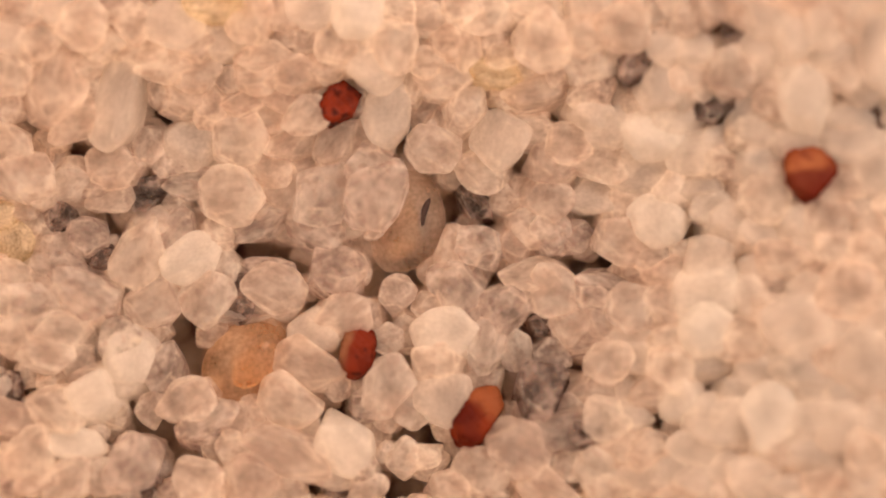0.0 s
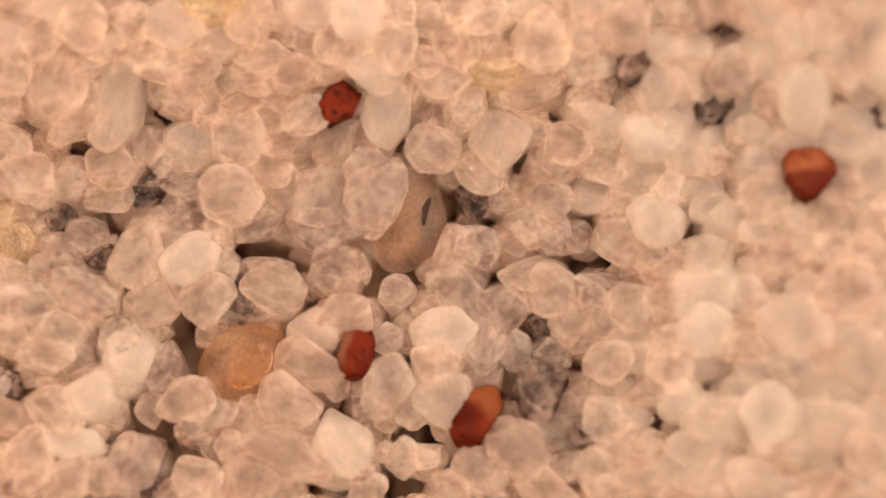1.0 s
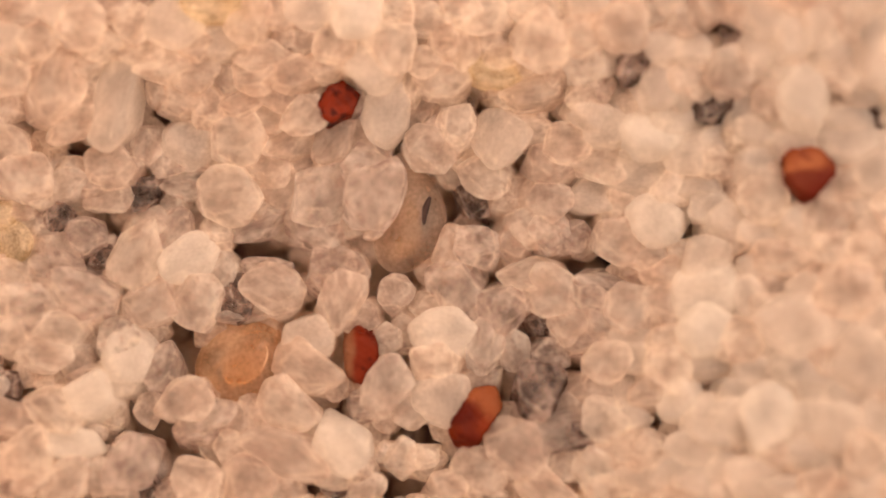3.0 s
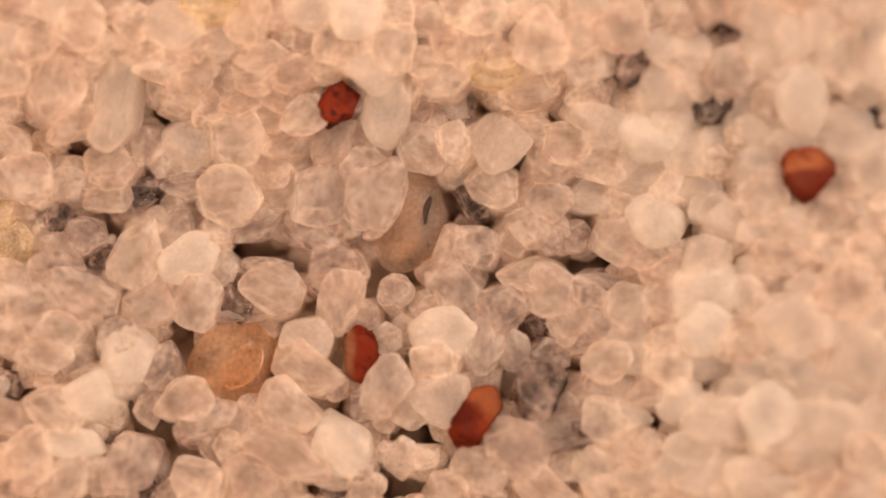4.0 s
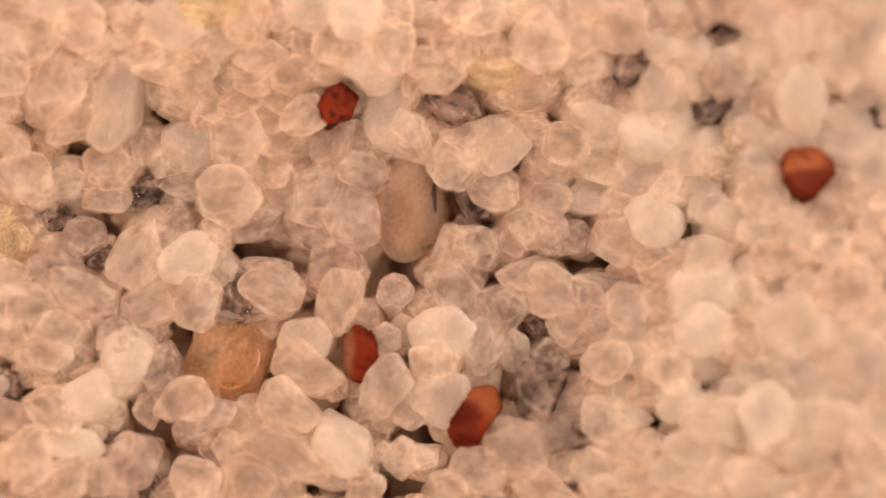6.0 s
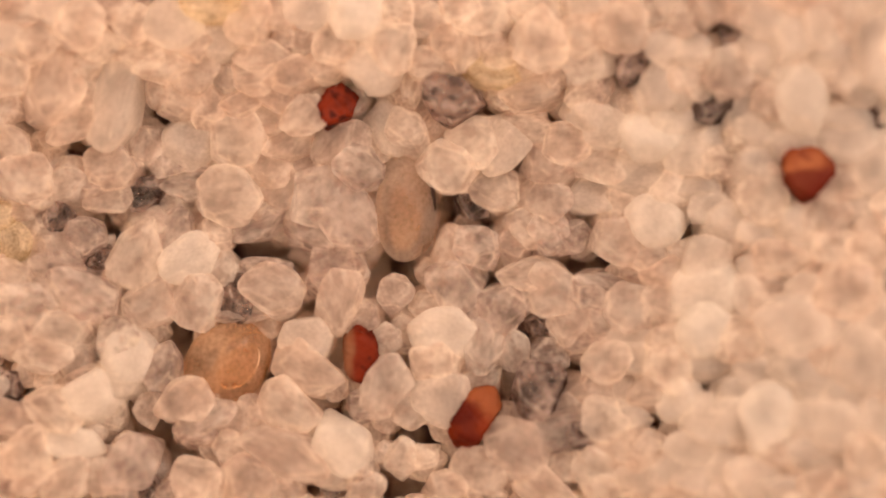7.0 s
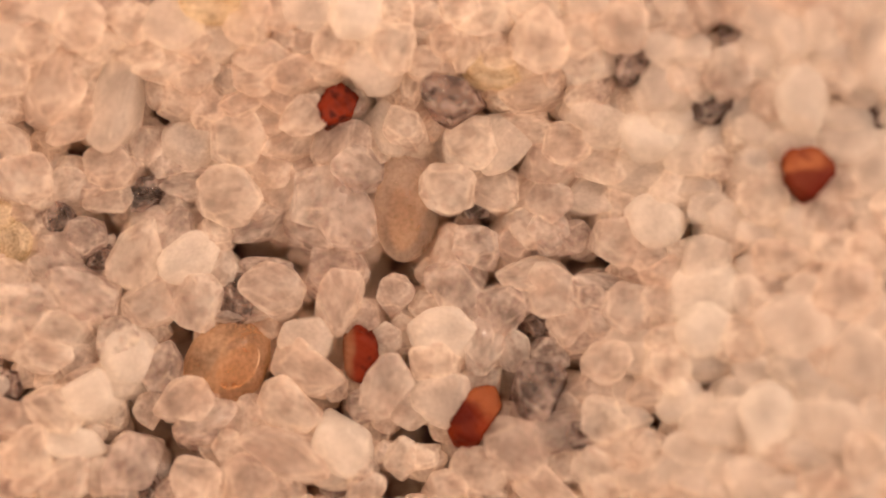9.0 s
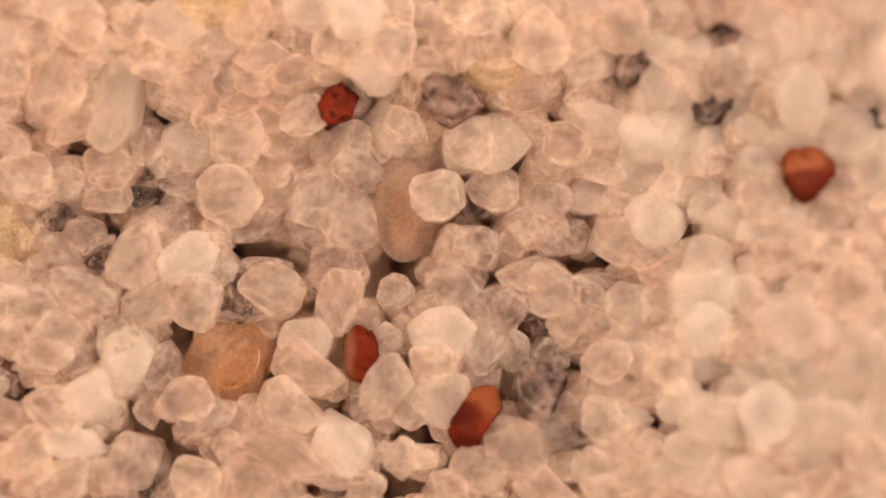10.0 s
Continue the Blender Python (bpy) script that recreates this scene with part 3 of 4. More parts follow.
sand("w", -2.40, -0.09, 0.70, 0.49, 25, 0.06)
sand("h", -2.20, 0.12, 0.42, 0.38, 0)
sand("q", -1.75, 0.21, 0.70, 0.33, 22, -0.01)
sand("q", -1.67, -0.17, 0.57, 0.27, 0, -0.01)
sand("q", -1.17, 0.16, 0.68, 0.44, -20)
sand("q", -1.01, -0.23, 0.54, 0.51, 0, -0.01)
sand("h", -1.58, -0.43, 0.62, 0.47, -20, 0.03)
sand("k", -1.94, -0.47, 0.55, 0.39, 80, -0.06)
sand("c", -2.75, -0.57, 0.65, 0.57, 20, 0.03)
sand("c", -2.12, -0.19, 0.47, 0.37, 80, -0.02)
sand("h", -0.82, -0.16, 0.39, 0.26, -60)
sand("q", 0.34, 0.01, 0.48, 0.43, 0, 0.03)
sand("h", 0.12, -0.05, 0.54, 0.40, 80)
sand("c", 0.70, 0.06, 0.48, 0.39, 0)
sand("h", 0.84, -0.28, 0.69, 0.37, 10)
sand("c", 1.10, -0.44, 0.63, 0.53, 0, -0.02)
sand("q", 0.53, -0.60, 0.53, 0.49, 60, 0.03)
sand("q", 0.17, -0.35, 0.61, 0.54, 80, -0.01)
sand("q", 1.25, 0.04, 0.41, 0.38, 0, -0.01)
sand("q", 1.56, -0.31, 0.66, 0.28, -10, -0.01)
sand("c", 1.79, -0.23, 0.54, 0.32, 0, -0.02)
sand("h", 1.99, -0.09, 0.54, 0.39, 0)
sand("h", 2.20, -0.31, 0.60, 0.38, 0)
sand("c", 2.33, -0.06, 0.30, 0.27, 0, -0.02)
sand("m", 2.52, -0.15, 0.61, 0.52, 60)
sand("m", 2.99, -0.21, 0.54, 0.34, 0)
sand("h", 3.26, -0.17, 0.66, 0.39, 0)
sand("h", 3.73, -0.07, 0.59, 0.39, 0)
sand("h", 4.05, -0.13, 0.53, 0.45, 0)
sand("m", 3.47, -0.00, 0.44, 0.33, 0)
sand("q", -4.00, -0.59, 0.67, 0.49, 0, -0.01)
sand("h", -4.15, -0.90, 0.54, 0.45, 0)
sand("c", -3.62, -0.78, 0.60, 0.45, 0)
sand("h", -3.40, -0.67, 0.52, 0.39, 0)
sand("q", -3.16, -0.88, 0.55, 0.50, 0)
sand("w", -2.98, -1.03, 0.69, 0.57, 70, 0.03)
sand("q", -1.89, -0.63, 0.60, 0.22, 8, -0.01)
sand("h", -0.73, -0.65, 0.37, 0.33, 0)
sand("q", -1.07, -0.36, 0.48, 0.32, 0, -0.01)
sand("c", -0.41, -0.48, 0.46, 0.42, 70, 0.05)
sand("h", -0.09, -0.56, 0.44, 0.35, 0)
sand("w", 0.03, -0.81, 0.67, 0.55, 0, 0.06)
sand("q", 0.41, -0.75, 0.45, 0.39, 0)
sand("q", 0.84, -0.55, 0.45, 0.37, 0, -0.01)
sand("k", 0.94, -0.76, 0.41, 0.36, 0, -0.06)
sand("h", 1.23, -0.73, 0.48, 0.45, 0)
sand("q", 1.51, -0.46, 0.48, 0.39, 0, -0.01)
sand("c", 1.78, -0.60, 0.60, 0.56, 0, 0.01)
sand("c", 1.52, -0.73, 0.46, 0.36, 0, -0.02)
sand("c", 2.15, -0.53, 0.59, 0.45, 85, -0.02)
sand("w", 2.50, -0.48, 0.88, 0.56, 20)
sand("c", 3.07, -0.67, 0.53, 0.38, 0, -0.02)
sand("c", 3.09, -0.43, 0.47, 0.32, 0, -0.02)
sand("m", 3.35, -0.77, 0.78, 0.73, 0)
sand("m", 3.51, -0.49, 0.53, 0.38, 0)
sand("h", 3.83, -0.50, 0.66, 0.57, 0)
sand("m", 4.06, -0.72, 0.53, 0.44, 80)
sand("w", 2.53, -0.85, 0.63, 0.53, 0, 0.05)
sand("h", 2.14, -0.91, 0.60, 0.45, 0)
sand("m", 1.81, -0.87, 0.51, 0.38, 0)
sand("h", 2.88, -0.92, 0.53, 0.44, 0)
sand("m", 3.77, -0.87, 0.53, 0.44, 0)
sand("c", -3.91, -1.05, 0.74, 0.43, 0, 0.03)
sand("k", -4.10, -1.34, 0.33, 0.26, 80, -0.06)
sand("m", -4.22, -1.36, 0.23, 0.19, 80)
sand("c", -3.51, -1.08, 0.41, 0.36, 60, -0.02)
sand("c", -3.33, -1.26, 0.54, 0.37, 0, -0.02)
sand("h", -3.65, -1.55, 0.66, 0.45, 0, 0.03)
sand("w", -3.28, -1.56, 0.69, 0.56, 30, 0.04)
sand("m", -3.03, -1.33, 0.60, 0.50, 20)
sand("q", -2.70, -1.12, 0.54, 0.45, 80)
sand("c", -2.30, -1.38, 0.36, 0.28, 20, -0.02)
sand("h", -2.43, -1.52, 0.55, 0.46, 20, 0.04)
sand("c", -2.86, -1.52, 0.33, 0.28, 70, -0.02)
sand("c", -1.03, -1.37, 0.35, 0.31, 0, -0.02)
sand("c", -0.55, -1.33, 0.62, 0.54, 80, 0.01)
sand("c", -0.48, -0.88, 0.43, 0.36, 0)
sand("h", -0.04, -1.11, 0.54, 0.47, -10, 0.06)
sand("q", 0.36, -0.94, 0.74, 0.52, 85)
sand("c", 0.71, -1.02, 0.48, 0.35, -70, -0.02)
sand("q", 1.04, -1.00, 0.37, 0.30, 0, -0.01)
sand("k", 0.96, -1.36, 0.63, 0.54, 60, 0.06)
sand("q", 1.30, -0.95, 0.54, 0.39, 0, -0.01)
sand("c", 1.42, -1.37, 0.60, 0.38, 20, -0.02)
sand("h", 1.63, -1.11, 0.60, 0.49, 20, 0.05)
sand("m", 1.90, -1.06, 0.45, 0.38, 0)
sand("h", 2.19, -1.18, 0.60, 0.51, 0)
sand("c", 2.09, -1.39, 0.60, 0.38, 0, -0.02)
sand("c", 1.24, -1.55, 0.47, 0.32, 0, -0.02)
sand("m", 2.47, -1.13, 0.53, 0.38, 0)
sand("c", 2.83, -1.02, 0.47, 0.38, 0, -0.02)
sand("m", 2.99, -1.24, 0.53, 0.38, 0)
sand("m", 2.77, -1.39, 0.49, 0.37, 0)
sand("m", 3.40, -1.20, 0.66, 0.53, 0)
sand("m", 3.19, -1.02, 0.44, 0.35, 0)
sand("h", 3.71, -1.15, 0.53, 0.39, 0)
sand("m", 3.97, -1.14, 0.78, 0.57, 85)
sand("m", 4.13, -0.93, 0.38, 0.31, 0)
sand("m", 3.51, -1.41, 0.53, 0.38, 0)
sand("m", 3.13, -1.40, 0.57, 0.32, 0)
sand("w", -3.52, -1.89, 0.64, 0.33, -8, 0.06)
sand("h", -3.91, -1.97, 0.71, 0.52, 80, 0.03)
sand("c", -4.13, -1.66, 0.47, 0.38, 0)
sand("h", -4.15, -2.09, 0.38, 0.32, 80)
sand("c", -3.04, -1.89, 0.31, 0.27, 0, -0.02)
sand("q", -2.93, -2.06, 0.61, 0.55, 70, 0.03)
sand("q", -2.27, -1.65, 0.60, 0.45, 30, -0.01)
sand("q", -2.32, -1.77, 0.49, 0.34, 0, -0.01)
sand("h", -2.32, -2.26, 0.63, 0.51, -20, 0.03)
sand("c", -1.96, -1.70, 0.40, 0.31, 80, -0.02)
sand("c", -1.84, -1.61, 0.40, 0.36, 80, -0.02)
sand("c", -1.65, -1.76, 0.41, 0.28, 0, -0.02)
sand("c", -1.46, -2.00, 0.93, 0.48, -22, 0.04)
sand("h", -1.98, -1.93, 0.41, 0.37, 0)
sand("c", -1.82, -2.24, 0.69, 0.58, 30, -0.02)
sand("w", -0.96, -1.90, 0.66, 0.54, -40, 0.07)
sand("q", -0.70, -1.54, 0.48, 0.40, 0)
sand("c", -0.53, -1.67, 0.31, 0.26, 0, -0.02)
sand("c", -0.29, -1.56, 0.59, 0.44, 0, -0.02)
sand("m", 0.04, -1.46, 0.62, 0.57, 0, 0.04)
sand("c", -0.35, -2.03, 0.44, 0.37, 0, -0.02)
sand("h", -0.10, -1.96, 0.48, 0.34, 10)
sand("c", 0.71, -1.64, 0.49, 0.33, -75, -0.02)
sand("c", 0.75, -1.98, 0.74, 0.59, -30, 0.05)
sand("q", 1.13, -1.80, 0.74, 0.50, 20, -0.01)
sand("k", 1.33, -1.80, 0.34, 0.32, 0, 0.08)
sand("h", 1.61, -1.68, 0.54, 0.45, 0)
sand("m", 1.78, -1.66, 0.45, 0.36, 0)
sand("w", 2.26, -1.50, 0.54, 0.47, 80)
sand("c", 1.49, -2.14, 0.66, 0.46, -30, -0.02)
sand("h", 1.71, -1.97, 0.54, 0.38, 0)
sand("m", 2.57, -1.67, 0.60, 0.51, 0)
sand("m", 2.39, -1.93, 0.53, 0.44, 0)
sand("c", 2.82, -1.94, 0.29, 0.24, 60, -0.02)
sand("m", 2.77, -1.67, 0.53, 0.49, 0)
sand("w", 3.08, -1.62, 0.72, 0.55, 85)
sand("c", 3.14, -1.94, 0.65, 0.39, 0, -0.02)
sand("m", 3.45, -1.68, 0.54, 0.50, 0)
sand("m", 3.75, -1.73, 0.65, 0.56, 0)
sand("m", 4.06, -1.68, 0.59, 0.39, 85)
sand("h", 4.00, -2.00, 0.46, 0.44, 0)
sand("m", 3.44, -2.00, 0.59, 0.38, 0)
sand("m", 2.70, -2.16, 0.59, 0.38, 0)
sand("h", -3.83, -2.22, 0.57, 0.32, 20)
sand("q", -4.12, -2.34, 0.41, 0.32, 0, -0.01)
sand("c", -3.59, -2.24, 0.60, 0.45, 30, -0.02)
sand("c", -3.26, -2.20, 0.47, 0.37, 0, -0.02)
sand("q", -3.11, -2.37, 0.47, 0.26, 0)
sand("k", -2.84, -2.32, 0.40, 0.32, 70, -0.06)
sand("q", -2.57, -2.36, 0.41, 0.31, 0, -0.01)
sand("h", -2.08, -2.34, 0.51, 0.32, 0)
sand("c", -1.47, -2.33, 0.49, 0.34, 0)
sand("h", -1.00, -2.11, 0.54, 0.45, 0)
sand("q", -0.78, -2.10, 0.38, 0.36, 80)
sand("k", -1.02, -2.33, 0.27, 0.23, 0, -0.06)
sand("c", -0.70, -2.29, 0.40, 0.36, 0, -0.02)
sand("h", 0.09, -2.30, 0.51, 0.37, -20)
sand("c", 0.36, -2.15, 0.54, 0.45, 0)
sand("q", 0.42, -2.36, 0.40, 0.29, 0, -0.01)
sand("h", 1.02, -2.35, 0.66, 0.37, -25, 0.05)
sand("c", 1.19, -2.10, 0.41, 0.33, 0, -0.02)
sand("h", 1.60, -2.34, 0.60, 0.31, 0)
sand("m", 1.87, -2.20, 0.53, 0.44, 0)
sand("m", 2.18, -2.15, 0.60, 0.46, 0)
sand("c", 2.13, -2.36, 0.39, 0.25, 0, -0.02)
sand("m", 2.45, -2.26, 0.59, 0.38, 0)
sand("m", 2.92, -2.20, 0.59, 0.44, 0)
sand("m", 3.22, -2.31, 0.59, 0.31, 0)
sand("h", 3.53, -2.31, 0.40, 0.31, 0)
sand("c", 3.74, -2.37, 0.39, 0.29, 0, -0.02)
sand("m", 3.95, -2.26, 0.52, 0.37, 0)
sand("m", 4.11, -2.36, 0.25, 0.25, 0)
sand("h", -1.30, 1.24, 0.52, 0.38, 40, 0.16)
sand("c", -0.82, 1.38, 0.32, 0.24, 70, 0.08)

# ---- the grains that the burrowing larva shifts ----
pale_grain = sand("h", 0.20, 1.31, 0.57, 0.52, 60, 0.03)
violet_grain = sand("c", -0.10, 0.95, 0.57, 0.50, 0, 0.06)
white_grain = sand("m", 0.56, 1.04, 0.62, 0.55, 75, 0.06)
lower_grain = sand("h", 0.40, 0.73, 0.62, 0.51, 0, 0.03)
round_grain = sand("q", -0.63, 0.50, 0.72, 0.62, 75, 0.16)
sparkling_grain = sand("q", -0.67, 0.77, 0.65, 0.49, 0, 0.09)
bright_chip = sand("c", -0.66, 0.12, 0.19, 0.13, 20, 0.20)
tall_grain = sand("m", -0.56, 1.25, 0.69, 0.55, 80, 0.10)
upper_grain = sand("h", 0.03, 1.55, 0.56, 0.41, 0, 0.04)
risen_grain = sand("k", 0.10, 1.44, 0.66, 0.46, -5, -0.26)
tan_grain = sand("h", 0.29, 1.07, 0.68, 0.55, 20, -0.20)
sliding_grain = sand("h", 0.09, 0.80, 0.65, 0.52, -20, -0.20)
oval_grain = sand("h", -1.01, -0.66, 0.62, 0.43, 15, 0.05)
heart_grain = sand("m", -1.32, -0.85, 0.58, 0.52, 20, 0.03)
belly_grain = sand("h", -1.28, -1.16, 0.70, 0.46, -15, 0.04)
broad_grain = sand("h", -1.46, -1.56, 0.63, 0.48, -20, 0.05)
glassy_grain = sand("c", -2.31, -0.53, 0.59, 0.52, 60, 0.03)

# ---- motion of things over the bed ----
def drift(ob, rows):
    """Slides a thing over the bed. rows: seconds, x, y, lift, turn and roll in degrees from its first attitude."""
    rest = ob.matrix_basis.to_quaternion().to_matrix().to_4x4()
    walk(ob, [(t, Matrix.Translation(mm(x, y, bed(x, y) + lift)) @ pose(0, 0, 0, 0, 0, turn) @ rest @ pose(0, 0, 0, roll, 0, 0)) for t, x, y, lift, turn, roll in rows])


# ---- the burrowing larva: two smooth bulges of its translucent body show between the grains ----
def part(name, points, faces, material, parent, label=""):
    ob = new(name, mesh_of(name, points, faces, material))
    ob.parent = parent
    return tagged(ob, label)


def bulge(long, short, tall, taper, bend):
    """A smooth body segment, narrower to its +x end and bent sideways."""
    p = FINE.copy()
    x = p[:, 0]
    width = 1 - taper * x - 0.10 * x * x
    out = np.stack((x * long / 2, p[:, 1] * width * short / 2 + bend * x * x, p[:, 2] * width * tall / 2), axis=1)
    out[:, 1:] *= (1 + 0.012 * np.sin(9 * x + 1))[:, None]
    return out


def cord(points, radius):
    """A thin round cord along points, as vertices and faces."""
    verts, faces, k = [], [], 8
    for i, c in enumerate(points):
        a, b = points[max(0, i - 1)], points[min(len(points) - 1, i + 1)]
        way = (b - a) / (np.linalg.norm(b - a) + 1e-9)
        u = np.cross(way, (0, 0, 1))
        u /= np.linalg.norm(u) + 1e-9
        v = np.cross(u, way)
        r = radius * math.sin(math.pi * (i + 0.6) / (len(points) + 0.2)) ** 0.5
        verts += [c + r * (math.cos(q) * u + math.sin(q) * v) for q in np.arange(k) * 2 * math.pi / k]
        if i:
            faces += [((i - 1) * k + j, (i - 1) * k + (j + 1) % k, i * k + (j + 1) % k, i * k + j) for j in range(k)]
    return np.array(verts), np.array(faces)


def larva(name, label, x, y, turn, size, taper, bend, skin):
    ob = new(name)
    ob.rotation_mode = "QUATERNION"
    ob.matrix_basis = pose(x * M, y * M, bed(x, y) * M, 0, 0, turn)
    ob.scale = (M, M, M)
    part("body", bulge(*size, taper, bend), FINE_FACES, skin, ob)
    return tagged(ob, label, "larva", "burrowing larva")


larva_a = larva("larva", "smooth tan translucent larva body with a dark gut", -0.32, 0.27, 78, (1.08, 0.70, 0.52), 0.11, 0.08, PALE_FLESH)
larva_b = larva("larva", "plump tan translucent larva body with pale veins", -1.92, -1.2, 48, (0.98, 0.78, 0.60), 0.06, 0.0, FLESH)
s = np.linspace(-1, 1, 16)
arc = np.stack((0.18 * s + 0.04, -0.12 - 0.03 * s * s, 0.216 - 0.02 * s * s), axis=1)
part("gut", *cord(arc, 0.040), GUT, larva_a, "dark gut showing through the skin")
part("tissue", bulge(0.62, 0.34, 0.28, 0.1, 0.05) + np.array((-0.12, 0.04, 0.0)), FINE_FACES, CORE, larva_a, "denser tan tissue inside the body")
part("tissue", bulge(0.52, 0.31, 0.30, 0.06, 0.0) + np.array((0.03, -0.095, 0.10)), FINE_FACES, CORE, larva_b, "denser tan lobe inside the body")


def under_skin(x, y):
    return 0.265 * np.sqrt(np.clip(1 - (x / 0.50) ** 2 - (y / 0.41) ** 2, 0, 1))


turn_round = np.linspace(0.3, 6.4, 48)
ring_x, ring_y = 0.03 + 0.25 * np.cos(turn_round), -0.095 + 0.15 * np.sin(turn_round)
part("vein", *cord(np.stack((ring_x, ring_y, under_skin(ring_x, ring_y)), axis=1), 0.013), VEIN, larva_b, "pale vein round the inner lobe")
line_x = 0.30 * s - 0.02
line_y = 0.10 + 0.03 * np.sin(3 * s)
part("vein", *cord(np.stack((line_x, line_y, under_skin(line_x, line_y)), axis=1), 0.007), VEIN, larva_b, "pale vein under the skin")
# the red garnets
far_garnet = garnet(-0.99, 1.42, 0.06, "dark red garnet grain wedged beside a milky grain", ((112, 0, 0.17), (52, 5, 0.19), (-22, 0, 0.17), (-62, 0, 0.17), (-118, 0, 0.27), (195, 0, 0.20), (150, 10, 0.19)))
lone_garnet = garnet(3.5, 0.75, 0.08, "orange red garnet grain shaped like a spinning top", ((90, 0, 0.22), (28, 0, 0.27), (-40, 0, 0.235), (-66, 0, 0.30), (-112, 0, 0.315), (220, 0, 0.24), (180, 0, 0.225), (60, 0, 0.245)), 16, TOPAZ)
near_garnet = garnet(0.32, -1.64, 0.08, "long red garnet grain with a paler orange end", ((57, 0, 0.35), (237, 0, 0.36), (-33, 0, 0.165), (147, 0, 0.175), (10, 0, 0.27), (100, 0, 0.29), (195, 0, 0.28), (280, 0, 0.29)), 14, AMBER)
upright_garnet = garnet(-0.82, -1.0, 0.08, "oval brown red garnet grain with dark specks", ((80, 0, 0.31), (258, 0, 0.31), (-8, 0, 0.16), (170, 0, 0.17), (40, 0, 0.23), (128, 0, 0.24), (215, 0, 0.24), (305, 0, 0.23)), 9, BROWN)
speck = sand("r", -4.18, 0.66, 0.06, 0.05, 0, 0.22)
tagged(speck, "tiny dark red speck lying on a pale grain")


# ---- small chips wedged between the grains ----
for thing, reach in ((larva_a, 0.60), (larva_b, 0.52), (far_garnet, 0.2), (lone_garnet, 0.25), (near_garnet, 0.3), (upright_garnet, 0.24)):
    PLACED.append((thing.location.x / M, thing.location.y / M, reach, reach, 1, 0))


def covered(x, y):
    for a, b, u, v, c, d in PLACED:
        p, q = ((x - a) * c + (y - b) * d) / u, ((y - b) * c - (x - a) * d) / v
        if p * p + q * q < 0.8:
            return True
    return False


# the grains a step lower, seen in the gaps of the upper ones
filler = random.Random(41)
spots = [(filler.uniform(-4.4, 4.4), filler.uniform(-2.55, 2.6)) for _ in range(9000)]
for x, y in spots:
    if covered(x, y) or not open_here(x, y, 0.04):
        continue
    packed = ease((x - 1.2) / 1.0)
    long = filler.uniform(0.30, 0.46) + 0.14 * packed
    kind = filler.choice("hhc" if x < 1.4 else "hmm")
    sand(kind, x, y, long, long * filler.uniform(0.68, 0.95), filler.uniform(0, 180), filler.uniform(-0.16, -0.10) + 0.08 * packed)

chips = []
for x, y, rng in honeycomb(0.17, 31, 4.5, 2.7):
    if not covered(x, y) and open_here(x, y, 0.0):
        chips.append((x, y, bed(x, y) - 0.10 + rng.normal() * 0.04, rng.uniform(0.16, 0.30)))
heap("sand_chips", "small pale quartz chips wedged between the grains", chips, 700)


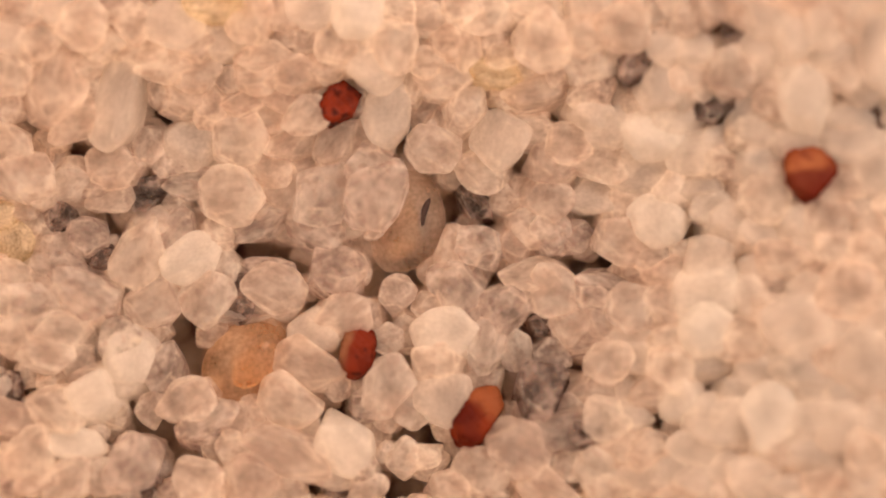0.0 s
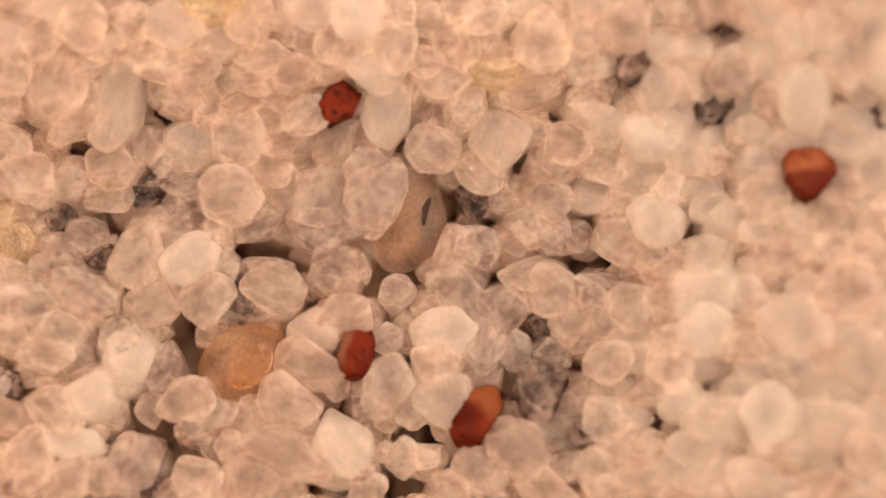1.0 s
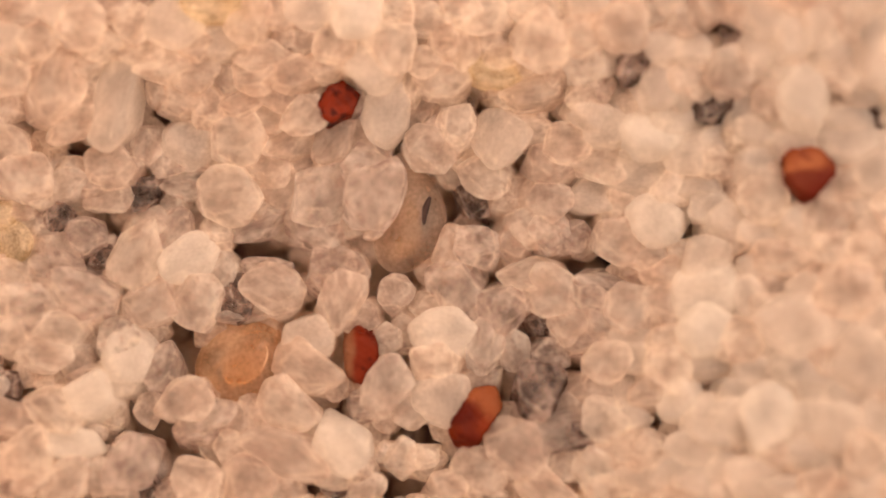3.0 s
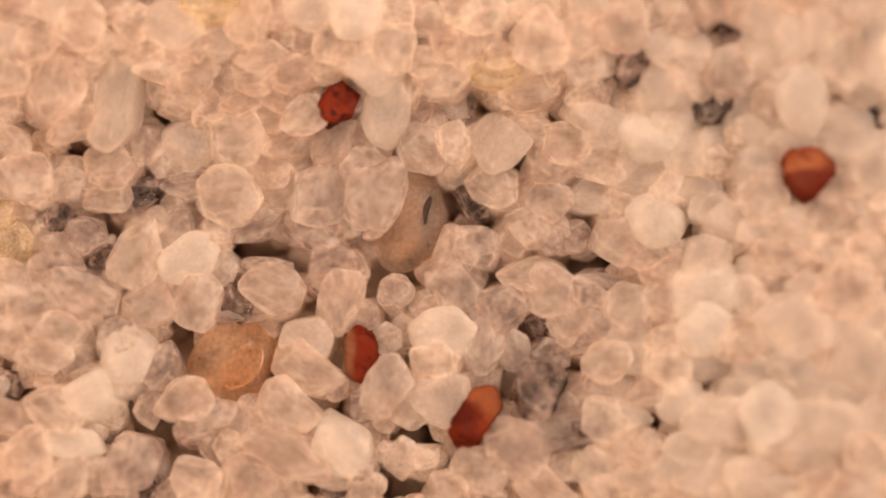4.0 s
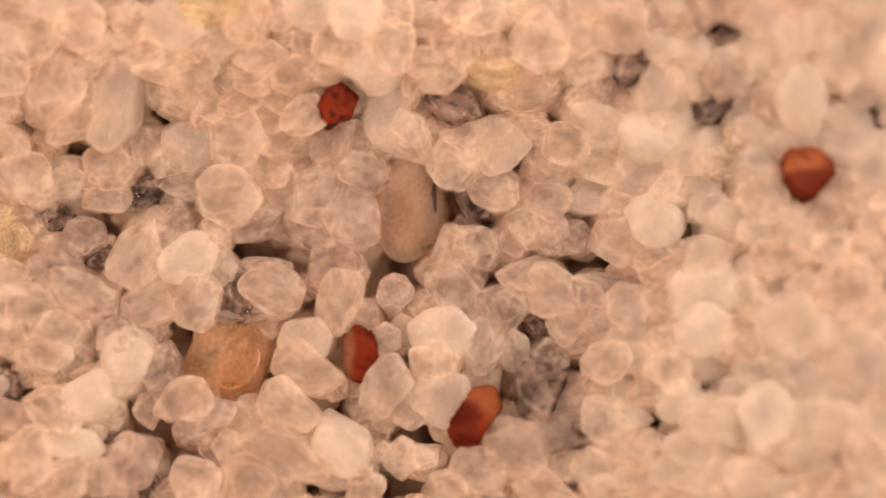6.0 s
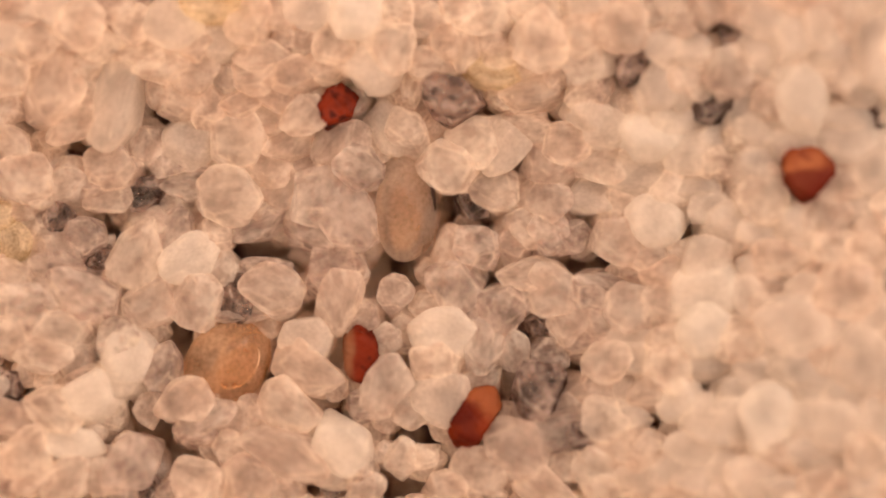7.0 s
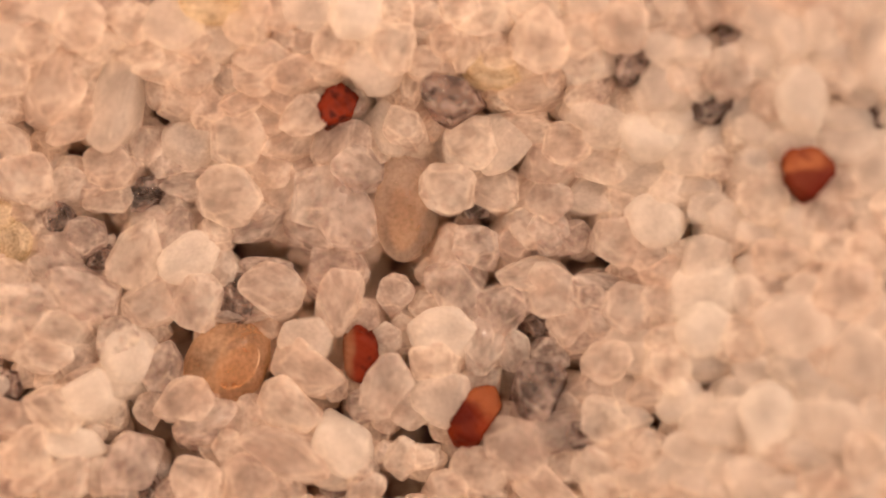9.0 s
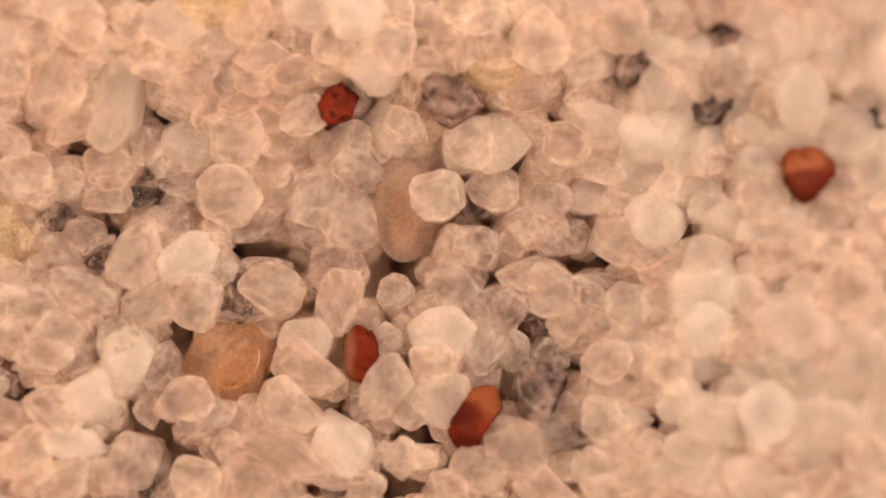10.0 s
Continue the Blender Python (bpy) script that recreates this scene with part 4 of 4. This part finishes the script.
def motions():
    drift(pale_grain, ((0, 0.197, 1.309, 0.03, 0, 0), (2, 0.211, 1.314, 0.03, 0, 0), (2.6, 0.168, 1.224, 0.04, 5, 0), (3.8, 0.094, 0.973, 0.05, 25, 0), (4.5, 0.086, 0.951, 0.06, 30, 0), (5, -0.085, 1.043, 0.10, 45, 0), (5.5, -0.241, 1.056, 0.12, 60, 0), (6.8, -0.318, 1.078, 0.05, 70, 0), (7.5, -0.335, 1.107, 0.03, 72, 0), (10, -0.340, 1.107, 0.03, 72, 0)))
    drift(violet_grain, ((0, -0.098, 0.942, 0.08, 0, 0), (2.5, -0.100, 0.942, 0.08, -3, 0), (3.8, -0.158, 0.945, 0.06, -10, 0), (4.6, -0.228, 0.946, 0.02, -18, 0), (5, -0.290, 0.955, -0.10, -25, 0), (5.5, -0.307, 0.974, -0.22, -30, 0), (10, -0.312, 0.974, -0.22, -30, 0)))
    drift(white_grain, ((0, 0.563, 1.044, 0.06, 0, 0), (2.2, 0.572, 1.044, 0.06, 0, 0), (2.7, 0.579, 1.064, 0.06, -4, 0), (3.8, 0.582, 1.017, 0.03, -12, 0), (4.5, 0.585, 1.007, 0.03, -14, 0), (7, 0.580, 0.986, 0.03, -14, 0), (10, 0.569, 1.007, 0.03, -16, 0)))
    drift(lower_grain, ((0, 0.396, 0.733, 0.03, 0, 0), (2.4, 0.416, 0.723, 0.03, 0, 0), (3.8, 0.513, 0.617, 0.02, 10, 0), (4.5, 0.543, 0.584, 0.02, 14, 0), (5.5, 0.543, 0.574, 0.02, 14, 0), (10, 0.538, 0.574, 0.02, 14, 0)))
    drift(round_grain, ((0, -0.634, 0.500, 0.16, 0, 0), (2, -0.631, 0.506, 0.16, 0, 0), (4, -0.616, 0.506, 0.16, 3, 0), (4.6, -0.588, 0.506, 0.16, 6, 0), (5, -0.660, 0.471, 0.14, 16, 0), (5.5, -0.808, 0.425, 0.08, 34, 0), (5.7, -0.832, 0.384, 0.06, 38, 0), (6.8, -0.892, 0.308, 0.02, 46, 0), (10, -0.903, 0.302, 0.02, 46, 0)))
    drift(sparkling_grain, ((0, -0.668, 0.765, 0.10, 0, 0), (2.5, -0.686, 0.771, 0.10, 0, 0), (4, -0.688, 0.776, 0.10, 0, 0), (4.6, -0.654, 0.781, 0.10, 4, 0), (5, -0.633, 0.744, 0.10, 8, 0), (5.5, -0.675, 0.714, 0.09, 2, 0), (6.8, -0.768, 0.771, 0.06, -10, 0), (7.5, -0.786, 0.761, 0.06, -12, 0), (10, -0.785, 0.756, 0.06, -12, 0)))
    drift(bright_chip, ((0, -0.665, 0.121, 0.22, 0, 0), (2, -0.656, 0.121, 0.22, 0, 0), (4.6, -0.652, 0.124, 0.20, 0, 0), (5, -0.648, 0.108, 0.15, 20, 0), (5.5, -0.589, 0.275, 0.06, 40, 0), (6.8, -0.688, 0.252, 0.02, 70, 0), (10, -0.694, 0.247, 0.02, 70, 0)))
    drift(tall_grain, ((0, -0.556, 1.245, 0.10, 0, 0), (4.6, -0.542, 1.245, 0.10, 0, 0), (5.5, -0.541, 1.249, 0.08, 0, 0), (6.8, -0.496, 1.178, -0.12, 14, 0), (7.5, -0.481, 1.171, -0.14, 16, 0), (10, -0.486, 1.171, -0.14, 16, 0)))
    drift(upper_grain, ((0, 0.011, 1.543, 0.04, 0, 0), (2.2, 0.025, 1.543, 0.04, 0, 0), (3.8, 0.029, 1.562, 0.05, 4, 0), (5.5, 0.026, 1.562, 0.05, 4, 0), (6.8, -0.098, 1.671, -0.04, -10, 0), (7.5, -0.105, 1.673, -0.05, -10, 0), (10, -0.110, 1.673, -0.05, -10, 0)))
    drift(risen_grain, ((0, 0.122, 1.310, -0.25, -20, 0), (5, 0.141, 1.310, -0.25, -20, 0), (5.7, 0.141, 1.321, -0.10, -14, 0), (6.8, 0.124, 1.358, 0.22, 0, 0), (10, 0.118, 1.353, 0.22, 0, 0)))
    drift(tan_grain, ((0, 0.189, 1.015, -0.28, -25, 0), (4.6, 0.224, 1.012, -0.26, -22, 0), (5.7, 0.257, 1.028, -0.16, -14, 0), (6.8, 0.351, 1.002, 0.00, 0, 0), (10, 0.339, 1.002, 0.00, 0, 0)))
    drift(sliding_grain, ((0, 0.156, 0.808, -0.25, -30, 0), (4.6, 0.180, 0.806, -0.24, -30, 0), (5.7, 0.147, 0.806, -0.10, -24, 0), (6.8, 0.087, 0.759, 0.14, -8, 0), (7.6, 0.112, 0.717, 0.14, -4, 0), (8.4, 0.122, 0.608, 0.16, 6, 0), (9, 0.088, 0.553, 0.17, 12, 0), (9.5, 0.030, 0.519, 0.18, 22, 0), (10, -0.023, 0.487, 0.18, 30, 0)))
    drift(oval_grain, ((0, -1.006, -0.673, 0.05, 0, 0), (1.8, -0.994, -0.662, 0.05, 0, 0), (2.2, -0.986, -0.619, 0.06, 18, 0), (2.5, -0.975, -0.564, 0.06, 40, 0), (3.8, -0.977, -0.542, 0.06, 70, 0), (10, -0.985, -0.542, 0.06, 72, 0)))
    drift(heart_grain, ((0, -1.268, -0.802, 0.03, 0, 0), (1.8, -1.267, -0.813, 0.03, 0, 0), (2.7, -1.285, -0.847, 0.04, -10, 0), (3.8, -1.304, -0.870, 0.05, -24, 0), (10, -1.311, -0.870, 0.05, -26, 0)))
    drift(belly_grain, ((0, -1.266, -1.143, 0.04, 0, 0), (1.8, -1.253, -1.143, 0.04, 0, 0), (2.7, -1.260, -1.165, 0.05, -3, 0), (3.8, -1.263, -1.187, 0.05, -6, 0), (10, -1.265, -1.187, 0.05, -6, 0)))
    drift(broad_grain, ((0, -1.453, -1.492, 0.05, 0, 0), (1.8, -1.451, -1.503, 0.05, 0, 0), (2.5, -1.449, -1.525, 0.05, -4, 0), (4, -1.440, -1.546, 0.05, -6, 0), (10, -1.437, -1.552, 0.05, -6, 0)))
    drift(glassy_grain, ((0, -2.267, -0.495, 0.03, 0, 0), (1, -2.261, -0.495, 0.03, 0, 0), (1.5, -2.320, -0.520, 0.06, 12, 0), (2.2, -2.348, -0.531, 0.06, 20, 0), (4, -2.355, -0.531, 0.06, 22, 0), (10, -2.352, -0.531, 0.06, 22, 0)))
    drift(larva_a, ((0, -0.321, 0.285, -0.03, 0, 0), (2, -0.296, 0.291, -0.03, 2, 0), (4.4, -0.274, 0.296, -0.03, 3, 0), (5, -0.252, 0.339, -0.02, 6, 8), (5.5, -0.250, 0.380, -0.01, 9, 18), (5.7, -0.262, 0.390, 0.00, 10, 22), (6.8, -0.315, 0.409, 0.02, 14, 40), (10, -0.327, 0.404, 0.02, 15, 42)))
    drift(larva_b, ((0, -1.905, -1.100, -0.10, 0, 0), (0.5, -1.905, -1.100, -0.10, 0, 0), (1, -1.932, -1.111, -0.10, -2, 0), (1.4, -1.923, -1.111, -0.10, -8, -18), (1.8, -1.898, -1.089, -0.10, -14, -34), (2.2, -1.907, -1.089, -0.10, -14, -34), (2.7, -1.928, -1.089, -0.10, -6, -16), (3.8, -2.019, -1.089, -0.10, 0, 6), (4.5, -2.039, -1.089, -0.10, 2, 10), (5.5, -2.061, -1.089, -0.10, 2, 10), (10, -2.066, -1.089, -0.10, 2, 10)))
    drift(far_garnet, ((0, -0.981, 1.365, 0.06, 0, 0), (2.5, -0.977, 1.365, 0.06, 0, 0), (4.5, -0.977, 1.355, 0.06, 0, 0), (7, -0.982, 1.345, 0.06, 0, 0), (10, -0.982, 1.345, 0.06, 0, 0)))
    drift(near_garnet, ((0, 0.331, -1.640, 0.08, 0, 0), (10, 0.331, -1.640, 0.08, 0, 0)))
    drift(lone_garnet, ((0, 3.452, 0.655, 0.08, 0, 0), (10, 3.457, 0.655, 0.08, 0, 0)))
    drift(upright_garnet, ((0, -0.812, -1.009, 0.08, 0, 0), (1, -0.822, -1.020, 0.08, 0, 0), (1.5, -0.813, -1.014, 0.08, 2, 4), (2, -0.792, -1.031, 0.08, 6, 14), (2.5, -0.770, -1.036, 0.08, 12, 24), (4, -0.767, -1.025, 0.08, 12, 24), (10, -0.764, -1.025, 0.08, 12, 24)))


motions()
